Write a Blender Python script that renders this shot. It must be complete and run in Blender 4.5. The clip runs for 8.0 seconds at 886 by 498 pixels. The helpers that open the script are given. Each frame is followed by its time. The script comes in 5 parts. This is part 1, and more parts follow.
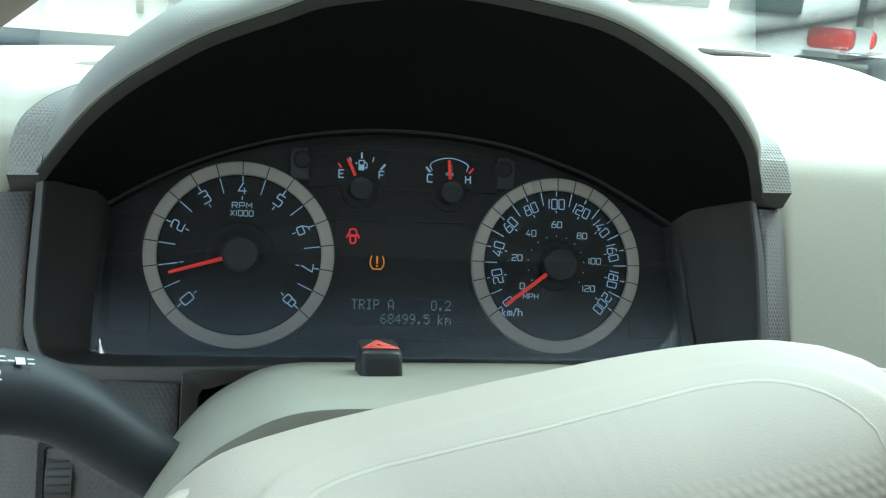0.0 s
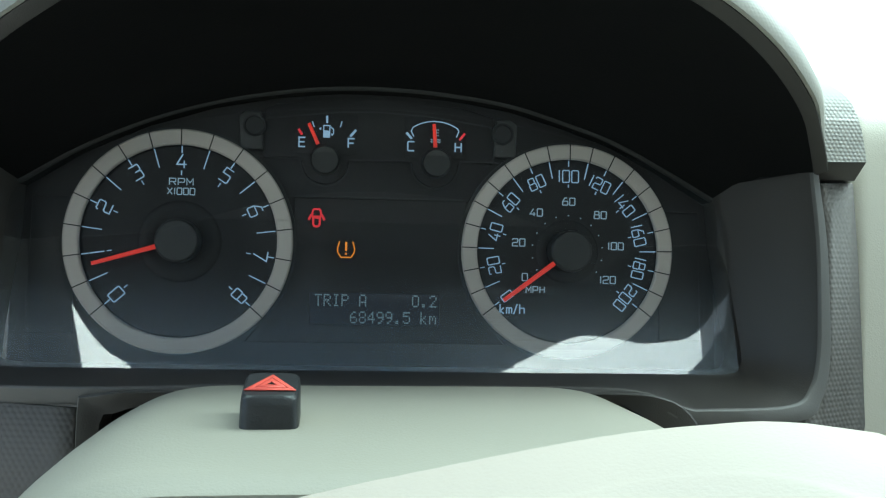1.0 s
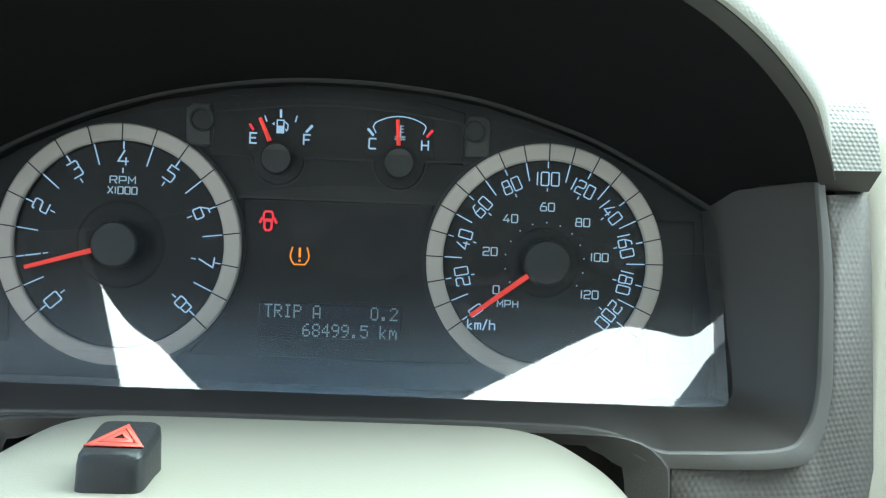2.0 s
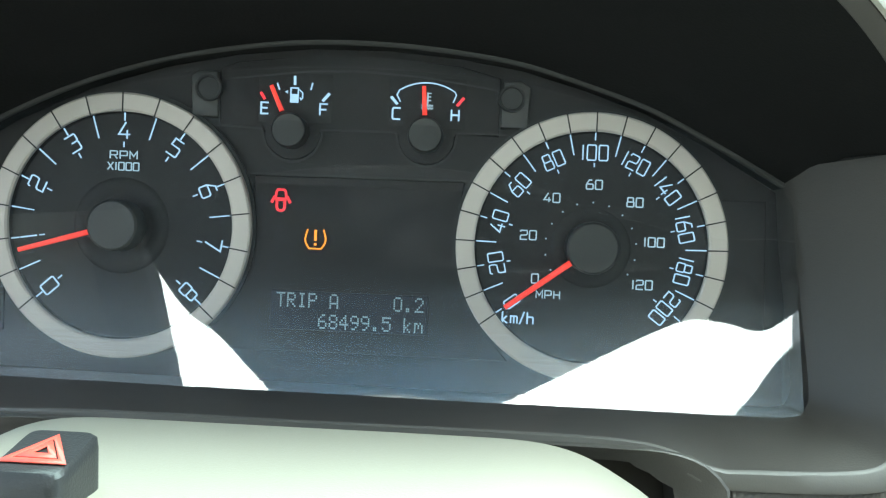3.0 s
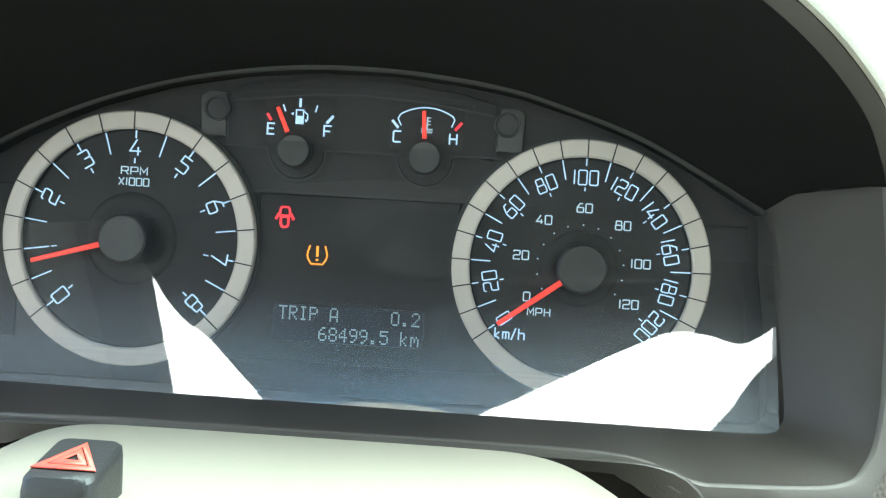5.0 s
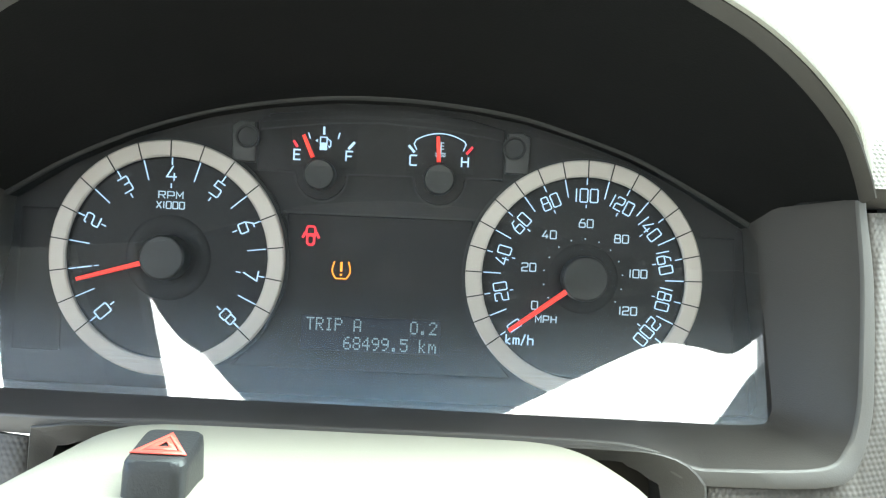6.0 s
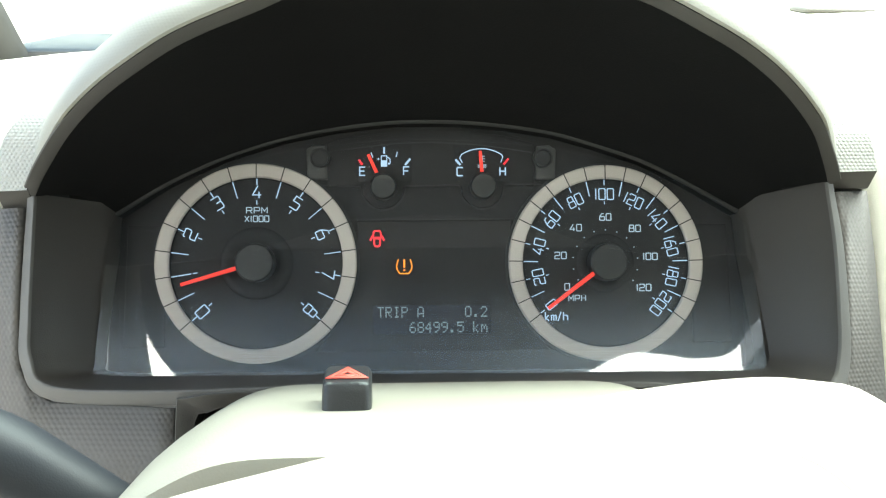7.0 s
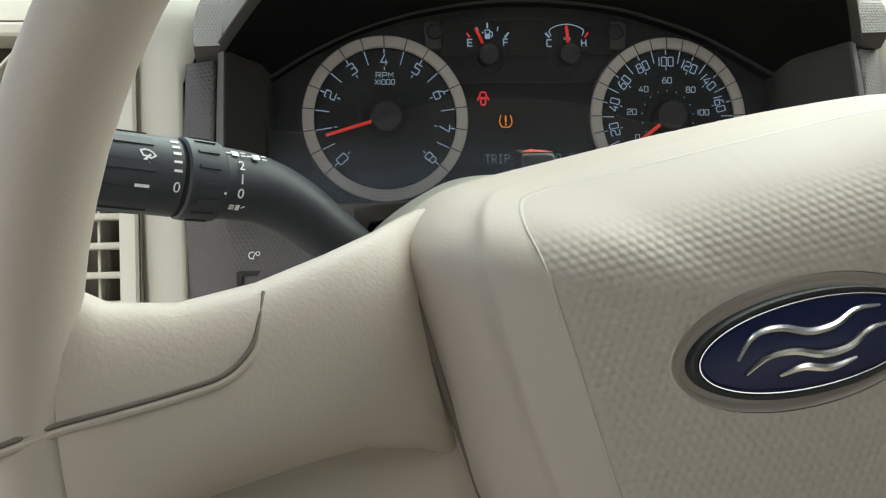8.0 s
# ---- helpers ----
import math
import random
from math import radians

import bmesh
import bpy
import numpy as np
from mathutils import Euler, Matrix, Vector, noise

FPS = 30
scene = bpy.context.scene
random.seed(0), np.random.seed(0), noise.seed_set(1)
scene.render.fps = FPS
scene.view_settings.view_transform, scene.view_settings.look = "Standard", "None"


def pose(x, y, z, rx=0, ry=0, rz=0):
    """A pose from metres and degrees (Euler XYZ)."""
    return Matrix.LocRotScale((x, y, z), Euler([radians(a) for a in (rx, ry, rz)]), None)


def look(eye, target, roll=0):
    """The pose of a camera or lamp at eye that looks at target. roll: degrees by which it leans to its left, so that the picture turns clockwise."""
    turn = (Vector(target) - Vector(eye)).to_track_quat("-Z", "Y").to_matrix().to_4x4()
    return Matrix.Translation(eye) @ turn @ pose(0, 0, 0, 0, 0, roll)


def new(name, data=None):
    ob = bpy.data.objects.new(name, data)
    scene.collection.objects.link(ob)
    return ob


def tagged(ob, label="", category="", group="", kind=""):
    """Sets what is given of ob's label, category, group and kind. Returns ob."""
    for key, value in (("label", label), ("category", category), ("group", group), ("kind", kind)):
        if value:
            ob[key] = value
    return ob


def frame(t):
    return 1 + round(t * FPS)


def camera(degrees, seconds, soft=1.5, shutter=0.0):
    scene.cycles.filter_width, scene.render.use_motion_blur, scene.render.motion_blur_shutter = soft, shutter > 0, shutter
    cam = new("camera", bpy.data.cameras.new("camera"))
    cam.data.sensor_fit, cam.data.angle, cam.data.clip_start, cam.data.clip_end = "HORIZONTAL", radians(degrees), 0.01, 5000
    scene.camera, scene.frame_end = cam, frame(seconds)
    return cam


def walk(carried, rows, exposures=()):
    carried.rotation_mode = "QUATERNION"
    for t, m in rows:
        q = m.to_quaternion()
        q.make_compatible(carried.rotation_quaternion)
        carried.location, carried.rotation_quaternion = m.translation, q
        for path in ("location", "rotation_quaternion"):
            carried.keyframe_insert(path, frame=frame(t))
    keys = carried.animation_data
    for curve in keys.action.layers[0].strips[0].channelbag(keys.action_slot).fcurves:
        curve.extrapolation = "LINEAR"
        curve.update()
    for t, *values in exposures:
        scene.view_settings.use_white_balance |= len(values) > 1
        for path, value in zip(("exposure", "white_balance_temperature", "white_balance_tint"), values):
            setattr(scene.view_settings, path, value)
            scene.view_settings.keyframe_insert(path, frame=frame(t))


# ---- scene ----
# The dashboard frame: x to the passenger side, y ahead, z up along the gauge face, which leans back by 20 degrees.
DASH = pose(0, 0, 1.15, -20, 0, 0)
cam = camera(50.6, 8.0, soft=1.2)
# seconds, eye in the dashboard frame, yaw, pitch, roll
ROWS = [
    (0, -0.0896, -0.5500, -0.0385, -11.66, 4.64, 0.90),
    (0.5, -0.0509, -0.4944, -0.0261, -8.90, 3.55, 0.89),
    (1, -0.0216, -0.4608, -0.0144, -6.65, 1.67, 1.10),
    (1.5, 0.0093, -0.4424, -0.0021, -4.61, 0.34, 1.70),
    (1.7, 0.0183, -0.4386, 0.0038, -3.85, 0.01, 2.14),
    (2.8, 0.0523, -0.3763, 0.0021, 1.89, -0.52, 2.10),
    (3, 0.0517, -0.3756, 0.0032, 2.35, -1.07, 2.49),
    (3.5, 0.0491, -0.3796, 0.0041, 1.53, -1.94, 3.14),
    (4, 0.0523, -0.3880, 0.0064, 1.50, -1.60, 3.34),
    (4.5, 0.0517, -0.3887, 0.0074, 1.70, -1.10, 3.52),
    (6, 0.0336, -0.4283, 0.0059, 0.40, 0.51, 2.66),
    (6.5, 0.0176, -0.4626, -0.0046, -1.13, 1.94, 1.13),
    (7, -0.0249, -0.5092, -0.0235, -3.42, 3.44, -0.51),
    (7.4, -0.0742, -0.5561, -0.0578, -5.32, 4.18, -0.42),
    (7.5, -0.0873, -0.5636, -0.0650, -6.04, 4.07, -0.74),
    (7.7, -0.1083, -0.5850, -0.0844, -6.29, 3.61, -1.29),
    (7.8, -0.1179, -0.5960, -0.0914, -6.32, 2.75, -1.60),
    (8, -0.1348, -0.6052, -0.1036, -7.04, 1.70, -1.68),
]
EXPOSURES = [(0.0, 1.22, 5800, -11), (0.5, 1.24, 5800, -10), (1.0, 1.35, 5850, -9), (1.7, 1.9, 5850, -6), (3.0, 2.6, 6050, -9), (3.5, 2.75, 6100, -9), (4.5, 2.75, 6250, -8), (6.5, 3.05, 6450, -1), (7.0, 2.6, 6600, -2), (7.5, 1.49, 6650, 0), (8.0, 1.22, 6800, 4)]
walk(cam, [(t, DASH @ pose(x, y, z, 0, 0, yaw) @ pose(0, 0, 0, 90 + pitch, 0, 0) @ pose(0, 0, 0, 0, 0, roll)) for t, x, y, z, yaw, pitch, roll in ROWS], EXPOSURES)

# ---- world and light ----
world = bpy.data.worlds.new("sky")
scene.world = world
world.use_nodes = True
wn = world.node_tree.nodes
sky = wn.new("ShaderNodeTexSky")
sky.sky_type, sky.sun_disc, sky.sun_elevation, sky.sun_rotation = "NISHITA", False, radians(50), radians(183)
sky.dust_density, sky.air_density = 4.0, 1.0
wn["Background"].inputs[1].default_value = 0.15
world.node_tree.links.new(sky.outputs[0], wn["Background"].inputs[0])
sun = new("sun", bpy.data.lights.new("sun", "SUN"))
# a bright, hazy patch of sky behind the car
sun.data.energy, sun.data.angle, sun.data.color = 5.0, radians(50), (1, 0.98, 0.95)
sun.matrix_world = look((-0.4, -7.7, 9.5), (0, 0, 0))

# the sky's light through the upper half of the windscreen
front = new("windscreen_light", bpy.data.lights.new("windscreen_light", "AREA"))
front.data.shape, front.data.size, front.data.size_y, front.data.energy, front.data.color = "RECTANGLE", 1.3, 0.55, 8.0, (0.95, 1.0, 0.98)
front.matrix_world = look((0.33, 0.10, 1.60), (0.2, -0.30, 1.08))

# ---- materials ----


def nodes(name):
    m = bpy.data.materials.new(name)
    m.use_nodes = True
    return m, m.node_tree.nodes, m.node_tree.links, m.node_tree.nodes["Principled BSDF"]


def plain(name, colour, rough=0.5, grain=0.0, scale=900.0, spread=0.12, metal=0.0, dimple=0.0, pitch=0.003, smudge=0.1, coat=0.0, lean=0.0, spec=0.5, fade=None):
    """Moulded or painted surface: uneven colour, fine leather-like grain and, if wanted, a pressed pattern of staggered studs."""
    m, n, l, b = nodes(name)
    co = n.new("ShaderNodeTexCoord")
    big, fine = n.new("ShaderNodeTexNoise"), n.new("ShaderNodeTexNoise")
    big.inputs["Scale"].default_value, big.inputs["Detail"].default_value = 14, 5
    fine.inputs["Scale"].default_value, fine.inputs["Detail"].default_value = scale, 3
    mix = n.new("ShaderNodeMix")
    mix.data_type = "RGBA"
    mix.inputs["A"].default_value = (*[c * (1 - spread) for c in colour], 1)
    mix.inputs["B"].default_value = (*[min(1, c * (1 + spread)) for c in colour], 1)
    blend = n.new("ShaderNodeMath")
    blend.operation = "MULTIPLY_ADD"
    blend.inputs[1].default_value = 0.4
    half = n.new("ShaderNodeMath")
    half.operation = "MULTIPLY"
    half.inputs[1].default_value = 0.6
    for t in (big, fine):
        l.new(co.outputs["Object"], t.inputs["Vector"])
    l.new(big.outputs["Fac"], half.inputs[0])
    l.new(fine.outputs["Fac"], blend.inputs[0])
    l.new(half.outputs[0], blend.inputs[2])
    l.new(blend.outputs[0], mix.inputs["Factor"])
    l.new(mix.outputs["Result"], b.inputs["Base Color"])
    rr = n.new("ShaderNodeMapRange")
    rr.inputs["To Min"].default_value, rr.inputs["To Max"].default_value = rough - smudge, rough + smudge
    l.new(big.outputs["Fac"], rr.inputs["Value"])
    l.new(rr.outputs[0], b.inputs["Roughness"])
    b.inputs["Metallic"].default_value = metal
    b.inputs["Specular IOR Level"].default_value = spec
    b.inputs["Coat Weight"].default_value = coat
    last = None
    if grain:
        bump = n.new("ShaderNodeBump")
        bump.inputs["Strength"].default_value, bump.inputs["Distance"].default_value = grain, 0.0006
        l.new(fine.outputs["Fac"], bump.inputs["Height"])
        last = bump
    if dimple:
        # three crossed waves give round studs in staggered rows
        waves = []
        for turn in (90 + lean, 30 + lean, 150 + lean):
            dot, wave = n.new("ShaderNodeVectorMath"), n.new("ShaderNodeMath")
            dot.operation, wave.operation = "DOT_PRODUCT", "COSINE"
            k = 2 * math.pi / (pitch * 0.866)
            dot.inputs[1].default_value = (k * math.cos(radians(turn)), 0, k * math.sin(radians(turn)))
            l.new(co.outputs["Object"], dot.inputs[0])
            l.new(dot.outputs["Value"], wave.inputs[0])
            waves.append(wave)
        pair = n.new("ShaderNodeMath")
        l.new(waves[1].outputs[0], pair.inputs[0])
        l.new(waves[2].outputs[0], pair.inputs[1])
        total = n.new("ShaderNodeMath")
        l.new(waves[0].outputs[0], total.inputs[0])
        l.new(pair.outputs[0], total.inputs[1])
        # rounded, separate studs
        lift, sharp = n.new("ShaderNodeMath"), n.new("ShaderNodeMath")
        lift.operation, sharp.operation = "MULTIPLY_ADD", "POWER"
        lift.inputs[1].default_value, lift.inputs[2].default_value, sharp.inputs[1].default_value = 0.2222, 0.3334, 0.9
        l.new(total.outputs[0], lift.inputs[0])
        l.new(lift.outputs[0], sharp.inputs[0])
        total = height = sharp
        if fade:
            up, step, height = n.new("ShaderNodeVectorMath"), n.new("ShaderNodeMapRange"), n.new("ShaderNodeMath")
            up.operation, height.operation = "DOT_PRODUCT", "MULTIPLY"
            up.inputs[1].default_value = (-math.sin(radians(lean)), 0, math.cos(radians(lean)))
            step.interpolation_type = "SMOOTHSTEP"
            step.inputs["From Min"].default_value, step.inputs["From Max"].default_value = fade
            step.inputs["To Min"].default_value, step.inputs["To Max"].default_value = 1.0, 0.0
            l.new(co.outputs["Object"], up.inputs[0])
            l.new(up.outputs["Value"], step.inputs["Value"])
            l.new(total.outputs[0], height.inputs[0])
            l.new(step.outputs[0], height.inputs[1])
        studs = n.new("ShaderNodeBump")
        studs.inputs["Strength"].default_value, studs.inputs["Distance"].default_value = 1.0, pitch * 0.16 * dimple
        l.new(height.outputs[0], studs.inputs["Height"])
        if last:
            l.new(last.outputs[0], studs.inputs["Normal"])
        last = studs
    if last:
        l.new(last.outputs[0], b.inputs["Normal"])
    return m


def lit(name, colour, strength, base=0.3):
    """Backlit print or lamp."""
    m, n, l, b = nodes(name)
    b.inputs["Base Color"].default_value = (*[c * base for c in colour], 1)
    b.inputs["Emission Color"].default_value = (*colour, 1)
    b.inputs["Emission Strength"].default_value = strength
    return m


def clear(name, tint, gloss=1.45, rough=0.0, haze=0.0, band=None):
    """Thin clear sheet: what is behind shows straight through, with a gloss that grows at grazing angles, fine
    scratches and pale haze.
    """
    m, n, l, b = nodes(name)
    n.remove(b)
    out = n["Material Output"]
    tr, gl, fr, mx = n.new("ShaderNodeBsdfTransparent"), n.new("ShaderNodeBsdfGlossy"), n.new("ShaderNodeMath"), n.new("ShaderNodeMixShader")
    edge, power = n.new("ShaderNodeLayerWeight"), n.new("ShaderNodeMath")
    edge.inputs["Blend"].default_value = 0.5
    power.operation, power.inputs[1].default_value = "POWER", 5.0
    straight = ((gloss - 1) / (gloss + 1)) ** 2
    fr.operation, fr.inputs[1].default_value, fr.inputs[2].default_value = "MULTIPLY_ADD", 1 - straight, straight
    l.new(edge.outputs["Facing"], power.inputs[0])
    l.new(power.outputs[0], fr.inputs[0])
    tr.inputs[0].default_value = (*tint, 1)
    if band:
        # near black that clears across the sheet, softening the reflected edge
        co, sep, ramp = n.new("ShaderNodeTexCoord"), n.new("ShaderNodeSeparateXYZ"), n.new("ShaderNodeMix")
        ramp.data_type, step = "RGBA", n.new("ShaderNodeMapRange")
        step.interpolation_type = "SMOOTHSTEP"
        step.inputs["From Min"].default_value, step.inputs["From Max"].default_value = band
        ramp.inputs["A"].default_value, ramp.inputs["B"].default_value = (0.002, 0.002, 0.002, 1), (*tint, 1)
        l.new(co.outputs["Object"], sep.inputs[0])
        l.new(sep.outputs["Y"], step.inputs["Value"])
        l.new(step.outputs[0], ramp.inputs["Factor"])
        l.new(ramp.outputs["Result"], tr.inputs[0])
    gl.inputs["Roughness"].default_value = rough
    l.new(fr.outputs[0], mx.inputs[0])
    l.new(tr.outputs[0], mx.inputs[1])
    l.new(gl.outputs[0], mx.inputs[2])
    last = mx
    if haze:
        di, m2, co, no, mp, ra = (n.new("ShaderNode" + k) for k in ("BsdfDiffuse", "MixShader", "TexCoord", "TexNoise", "Mapping", "MapRange"))
        # bluish sheen of reflections is put into the streaks' colour
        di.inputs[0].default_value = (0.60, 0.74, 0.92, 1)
        mp.inputs["Scale"].default_value = (4, 60, 2300)
        no.inputs["Scale"].default_value, no.inputs["Detail"].default_value = 1.0, 4
        ra.inputs["From Min"].default_value, ra.inputs["From Max"].default_value = 0.22, 0.85
        ra.inputs["To Max"].default_value = haze
        l.new(co.outputs["Object"], mp.inputs[0])
        l.new(mp.outputs[0], no.inputs["Vector"])
        l.new(no.outputs["Fac"], ra.inputs["Value"])
        # scratch streaks strengthen towards the foot, with a reflected sheen painted into them
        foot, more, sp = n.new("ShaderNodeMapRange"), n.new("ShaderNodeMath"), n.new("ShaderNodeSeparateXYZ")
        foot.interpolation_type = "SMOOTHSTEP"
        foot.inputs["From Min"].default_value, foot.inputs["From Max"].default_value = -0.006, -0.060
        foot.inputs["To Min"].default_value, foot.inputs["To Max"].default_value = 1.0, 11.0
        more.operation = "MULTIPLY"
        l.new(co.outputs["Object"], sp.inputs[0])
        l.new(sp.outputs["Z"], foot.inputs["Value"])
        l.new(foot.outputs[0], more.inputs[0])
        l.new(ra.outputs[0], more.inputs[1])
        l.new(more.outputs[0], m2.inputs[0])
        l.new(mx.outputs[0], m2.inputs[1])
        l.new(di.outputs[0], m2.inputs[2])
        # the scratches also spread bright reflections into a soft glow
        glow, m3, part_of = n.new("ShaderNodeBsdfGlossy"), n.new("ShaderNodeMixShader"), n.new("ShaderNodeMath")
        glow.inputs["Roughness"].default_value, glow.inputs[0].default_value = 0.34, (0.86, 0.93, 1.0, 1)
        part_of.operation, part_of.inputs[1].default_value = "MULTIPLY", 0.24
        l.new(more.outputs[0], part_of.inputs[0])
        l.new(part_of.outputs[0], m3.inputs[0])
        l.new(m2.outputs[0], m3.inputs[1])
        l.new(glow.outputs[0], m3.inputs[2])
        last = m3
    l.new(last.outputs[0], out.inputs["Surface"])
    return m


BEIGE = plain("beige_vinyl", (0.48, 0.466, 0.40), 0.48, 0.25, 1300, 0.05)
BEIGE_COLUMN = plain("beige_column_plastic", (0.315, 0.300, 0.247), 0.5, 0.2, 1300, 0.05, spec=0.28)
BEIGE_LEATHER = plain("beige_leather", (0.41, 0.356, 0.300), 0.55, 0.14, 1100, 0.04, spec=0.28)
BEIGE_PEBBLE = plain("beige_pebbled_leather", (0.44, 0.383, 0.323), 0.5, 0.26, 760, 0.04, spec=0.36)
BEIGE_SMOOTH = plain("beige_smooth_moulding", (0.42, 0.368, 0.310), 0.45, 0.08, 1300, 0.04, spec=0.28)
BEIGE_STUDS = plain("beige_studded_vinyl", (0.38, 0.330, 0.278), 0.55, 0.1, 1300, 0.05, dimple=0.68, pitch=0.0029, lean=10.5, fade=(0.030, 0.046), spec=0.28)
BEIGE_FINE = plain("beige_fine_studs", (0.28, 0.274, 0.242), 0.5, 0.1, 1300, 0.05, dimple=0.16, pitch=0.0018)
BEIGE_CAP = plain("beige_cap_studs", (0.38, 0.38, 0.36), 0.6, 0.05, 1300, 0.04, dimple=1.1, pitch=0.0020, fade=(0.164, 0.174))
GREY = plain("grey_plastic", (0.064, 0.059, 0.054), 0.5, 0.2, 1600, 0.08)
GREY_STUDS = plain("grey_studded_plastic", (0.104, 0.096, 0.090), 0.62, 0.05, 1600, 0.06, dimple=0.62, pitch=0.0027, spec=0.3)
# bezel grey made paler for the light that the lip catches
LIP_LIT = plain("lit_lip_plastic", (0.098, 0.092, 0.086), 0.5, 0.12, 1600, 0.06)
LINER = plain("black_liner", (0.0055, 0.0055, 0.0055), 0.8, 0.2, 900, 0.1, spec=0.15)
FACE = plain("gauge_face", (0.019, 0.0165, 0.0165), 0.6, 0.15, 2000, 0.08, spec=0.25)
FACE_DARK = plain("gauge_recess", (0.012, 0.011, 0.011), 0.6)
FACE_DIAL = plain("dial_face", (0.0135, 0.0118, 0.0121), 0.55, 0.1, 2000, 0.08, spec=0.25)
HUB = plain("needle_cap", (0.015, 0.0145, 0.014), 0.5, 0.15, 2000, 0.08)
RING = plain("dial_ring", (0.50, 0.45, 0.405), 0.45, 0.15, 2400, 0.06, metal=0.15)
TICK_BLACK = plain("black_print", (0.012, 0.012, 0.012), 0.6)
LINER_EDGE = plain("liner_edge_plastic", (0.042, 0.039, 0.036), 0.5, 0.12, 1600, 0.06)
BEZEL = plain("bezel_plastic", (0.045, 0.040, 0.0355), 0.48, 0.2, 1600, 0.08)
BLACK = plain("black_plastic", (0.022, 0.023, 0.025), 0.42, 0.2, 1500, 0.1)
STALK = plain("stalk_plastic", (0.021, 0.025, 0.032), 0.52, 0.10, 1500, 0.1)
COLLAR = plain("collar_plastic", (0.052, 0.047, 0.042), 0.6, 0.2, 1500, 0.1)
DARK_HOLE = plain("dark_recess", (0.03, 0.028, 0.026), 0.8)
VENT_DARK = plain("vent_duct", (0.085, 0.068, 0.058), 0.7)
SEAM = plain("seam_shadow", (0.13, 0.11, 0.09), 0.7)
WHITE_PRINT = plain("white_print", (0.75, 0.76, 0.76), 0.5)
RED_PRINT = plain("red_print", (0.75, 0.10, 0.07), 0.45)
NUMBERS = lit("backlit_white", (0.52, 0.72, 1.0), 0.165)
NUMBERS_DIM = lit("backlit_white_small", (0.60, 0.78, 0.95), 0.11)
NEEDLE = lit("needle_red", (1.0, 0.045, 0.03), 0.13, 0.5)
RED_LAMP = lit("lamp_red", (1.0, 0.03, 0.05), 0.2)
AMBER_LAMP = lit("lamp_amber", (1.0, 0.30, 0.02), 0.27)
LCD_TEXT = lit("display_text", (0.55, 0.72, 0.82), 0.045)
LCD = plain("display_glass", (0.018, 0.018, 0.026), 0.5, spec=0.2)
TAB = plain("grey_tab", (0.040, 0.038, 0.037), 0.55, 0.1, 2000)
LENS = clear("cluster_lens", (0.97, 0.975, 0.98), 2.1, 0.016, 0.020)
# unseen roof sheets that dim and shape what the lens mirrors
ROOF_TINT = clear("tinted_roof_pane", (0.50, 0.515, 0.52), 1.45)
SHADE_SHEET = clear("reflection_shade_sheet", (0.15, 0.21, 0.27), 1.45, 0.0, 0.0, (0.29, 0.06))
GLASS = clear("car_glass", (0.88, 0.93, 0.91), 1.45)
CHROME = plain("chrome", (0.68, 0.68, 0.68), 0.2, metal=1.0, smudge=0.04)
BLUE_ENAMEL = plain("blue_enamel", (0.005, 0.009, 0.045), 0.3, smudge=0.04, spec=0.3)
WHITE_PAINT = plain("white_car_paint", (0.8, 0.8, 0.8), 0.45, spread=0.03, coat=0.1)
# kept dark so that the lens mirrors a dark ceiling
HEADLINER = plain("headliner_cloth", (0.05, 0.048, 0.045), 0.9, 0.4, 700, 0.06)
CLOTH = plain("seat_cloth", (0.35, 0.32, 0.27), 0.85, 0.5, 500, 0.08)
ASPHALT = plain("asphalt", (0.22, 0.215, 0.205), 0.9, 0.5, 60, 0.25)
CONCRETE = plain("painted_wall", (0.62, 0.61, 0.58), 0.85, 0.3, 30, 0.1)
TAIL_RED = plain("tail_lamp_red", (0.6, 0.03, 0.03), 0.15, coat=0.6)
DARK_GLASS = plain("tinted_glass", (0.05, 0.07, 0.07), 0.06)
TYRE = plain("tyre_rubber", (0.03, 0.03, 0.03), 0.8, 0.3, 200)

# ---- building helpers; all shapes are given in the dashboard frame ----
ORIGIN = {}


def thing(name, at, label, category, frame_m=None, kind="", group=""):
    ob = new(name)
    ob.empty_display_size = 0.02
    ob.matrix_world = (DASH if frame_m is None else frame_m) @ Matrix.Translation(at)
    ORIGIN[ob.name] = Vector(at)
    return tagged(ob, label, category, group, kind)


def to_mesh(name, shape, material, shift, sharp=35):
    me = bpy.data.meshes.new(name)
    if isinstance(shape, tuple):
        me.from_pydata([Vector(v) - shift for v in shape[0]], [], shape[1])
        bm = bmesh.new()
        bm.from_mesh(me)
        bmesh.ops.recalc_face_normals(bm, faces=bm.faces)
        bm.to_mesh(me)
        bm.free()
    elif isinstance(shape, bpy.types.Mesh):
        me = shape
        me.transform(Matrix.Translation(-shift))
    else:
        bmesh.ops.translate(shape, verts=shape.verts, vec=-shift)
        bmesh.ops.recalc_face_normals(shape, faces=shape.faces)
        shape.to_mesh(me)
        shape.free()
    me.materials.clear()
    me.materials.append(material)
    me.polygons.foreach_set("use_smooth", [True] * len(me.polygons))
    me.set_sharp_from_angle(angle=radians(sharp))
    me.update()
    return me


def part(name, shape, material, parent, label="", thick=0.0, sharp=35):
    """One mesh under a thing or under a part."""
    shift = ORIGIN[parent.name]
    ob = new(name, to_mesh(name, shape, material, shift, sharp))
    ob.parent = parent
    ORIGIN[ob.name] = shift
    if thick:
        solid = ob.modifiers.new("thickness", "SOLIDIFY")
        solid.thickness, solid.offset = thick, 0
    return tagged(ob, label)


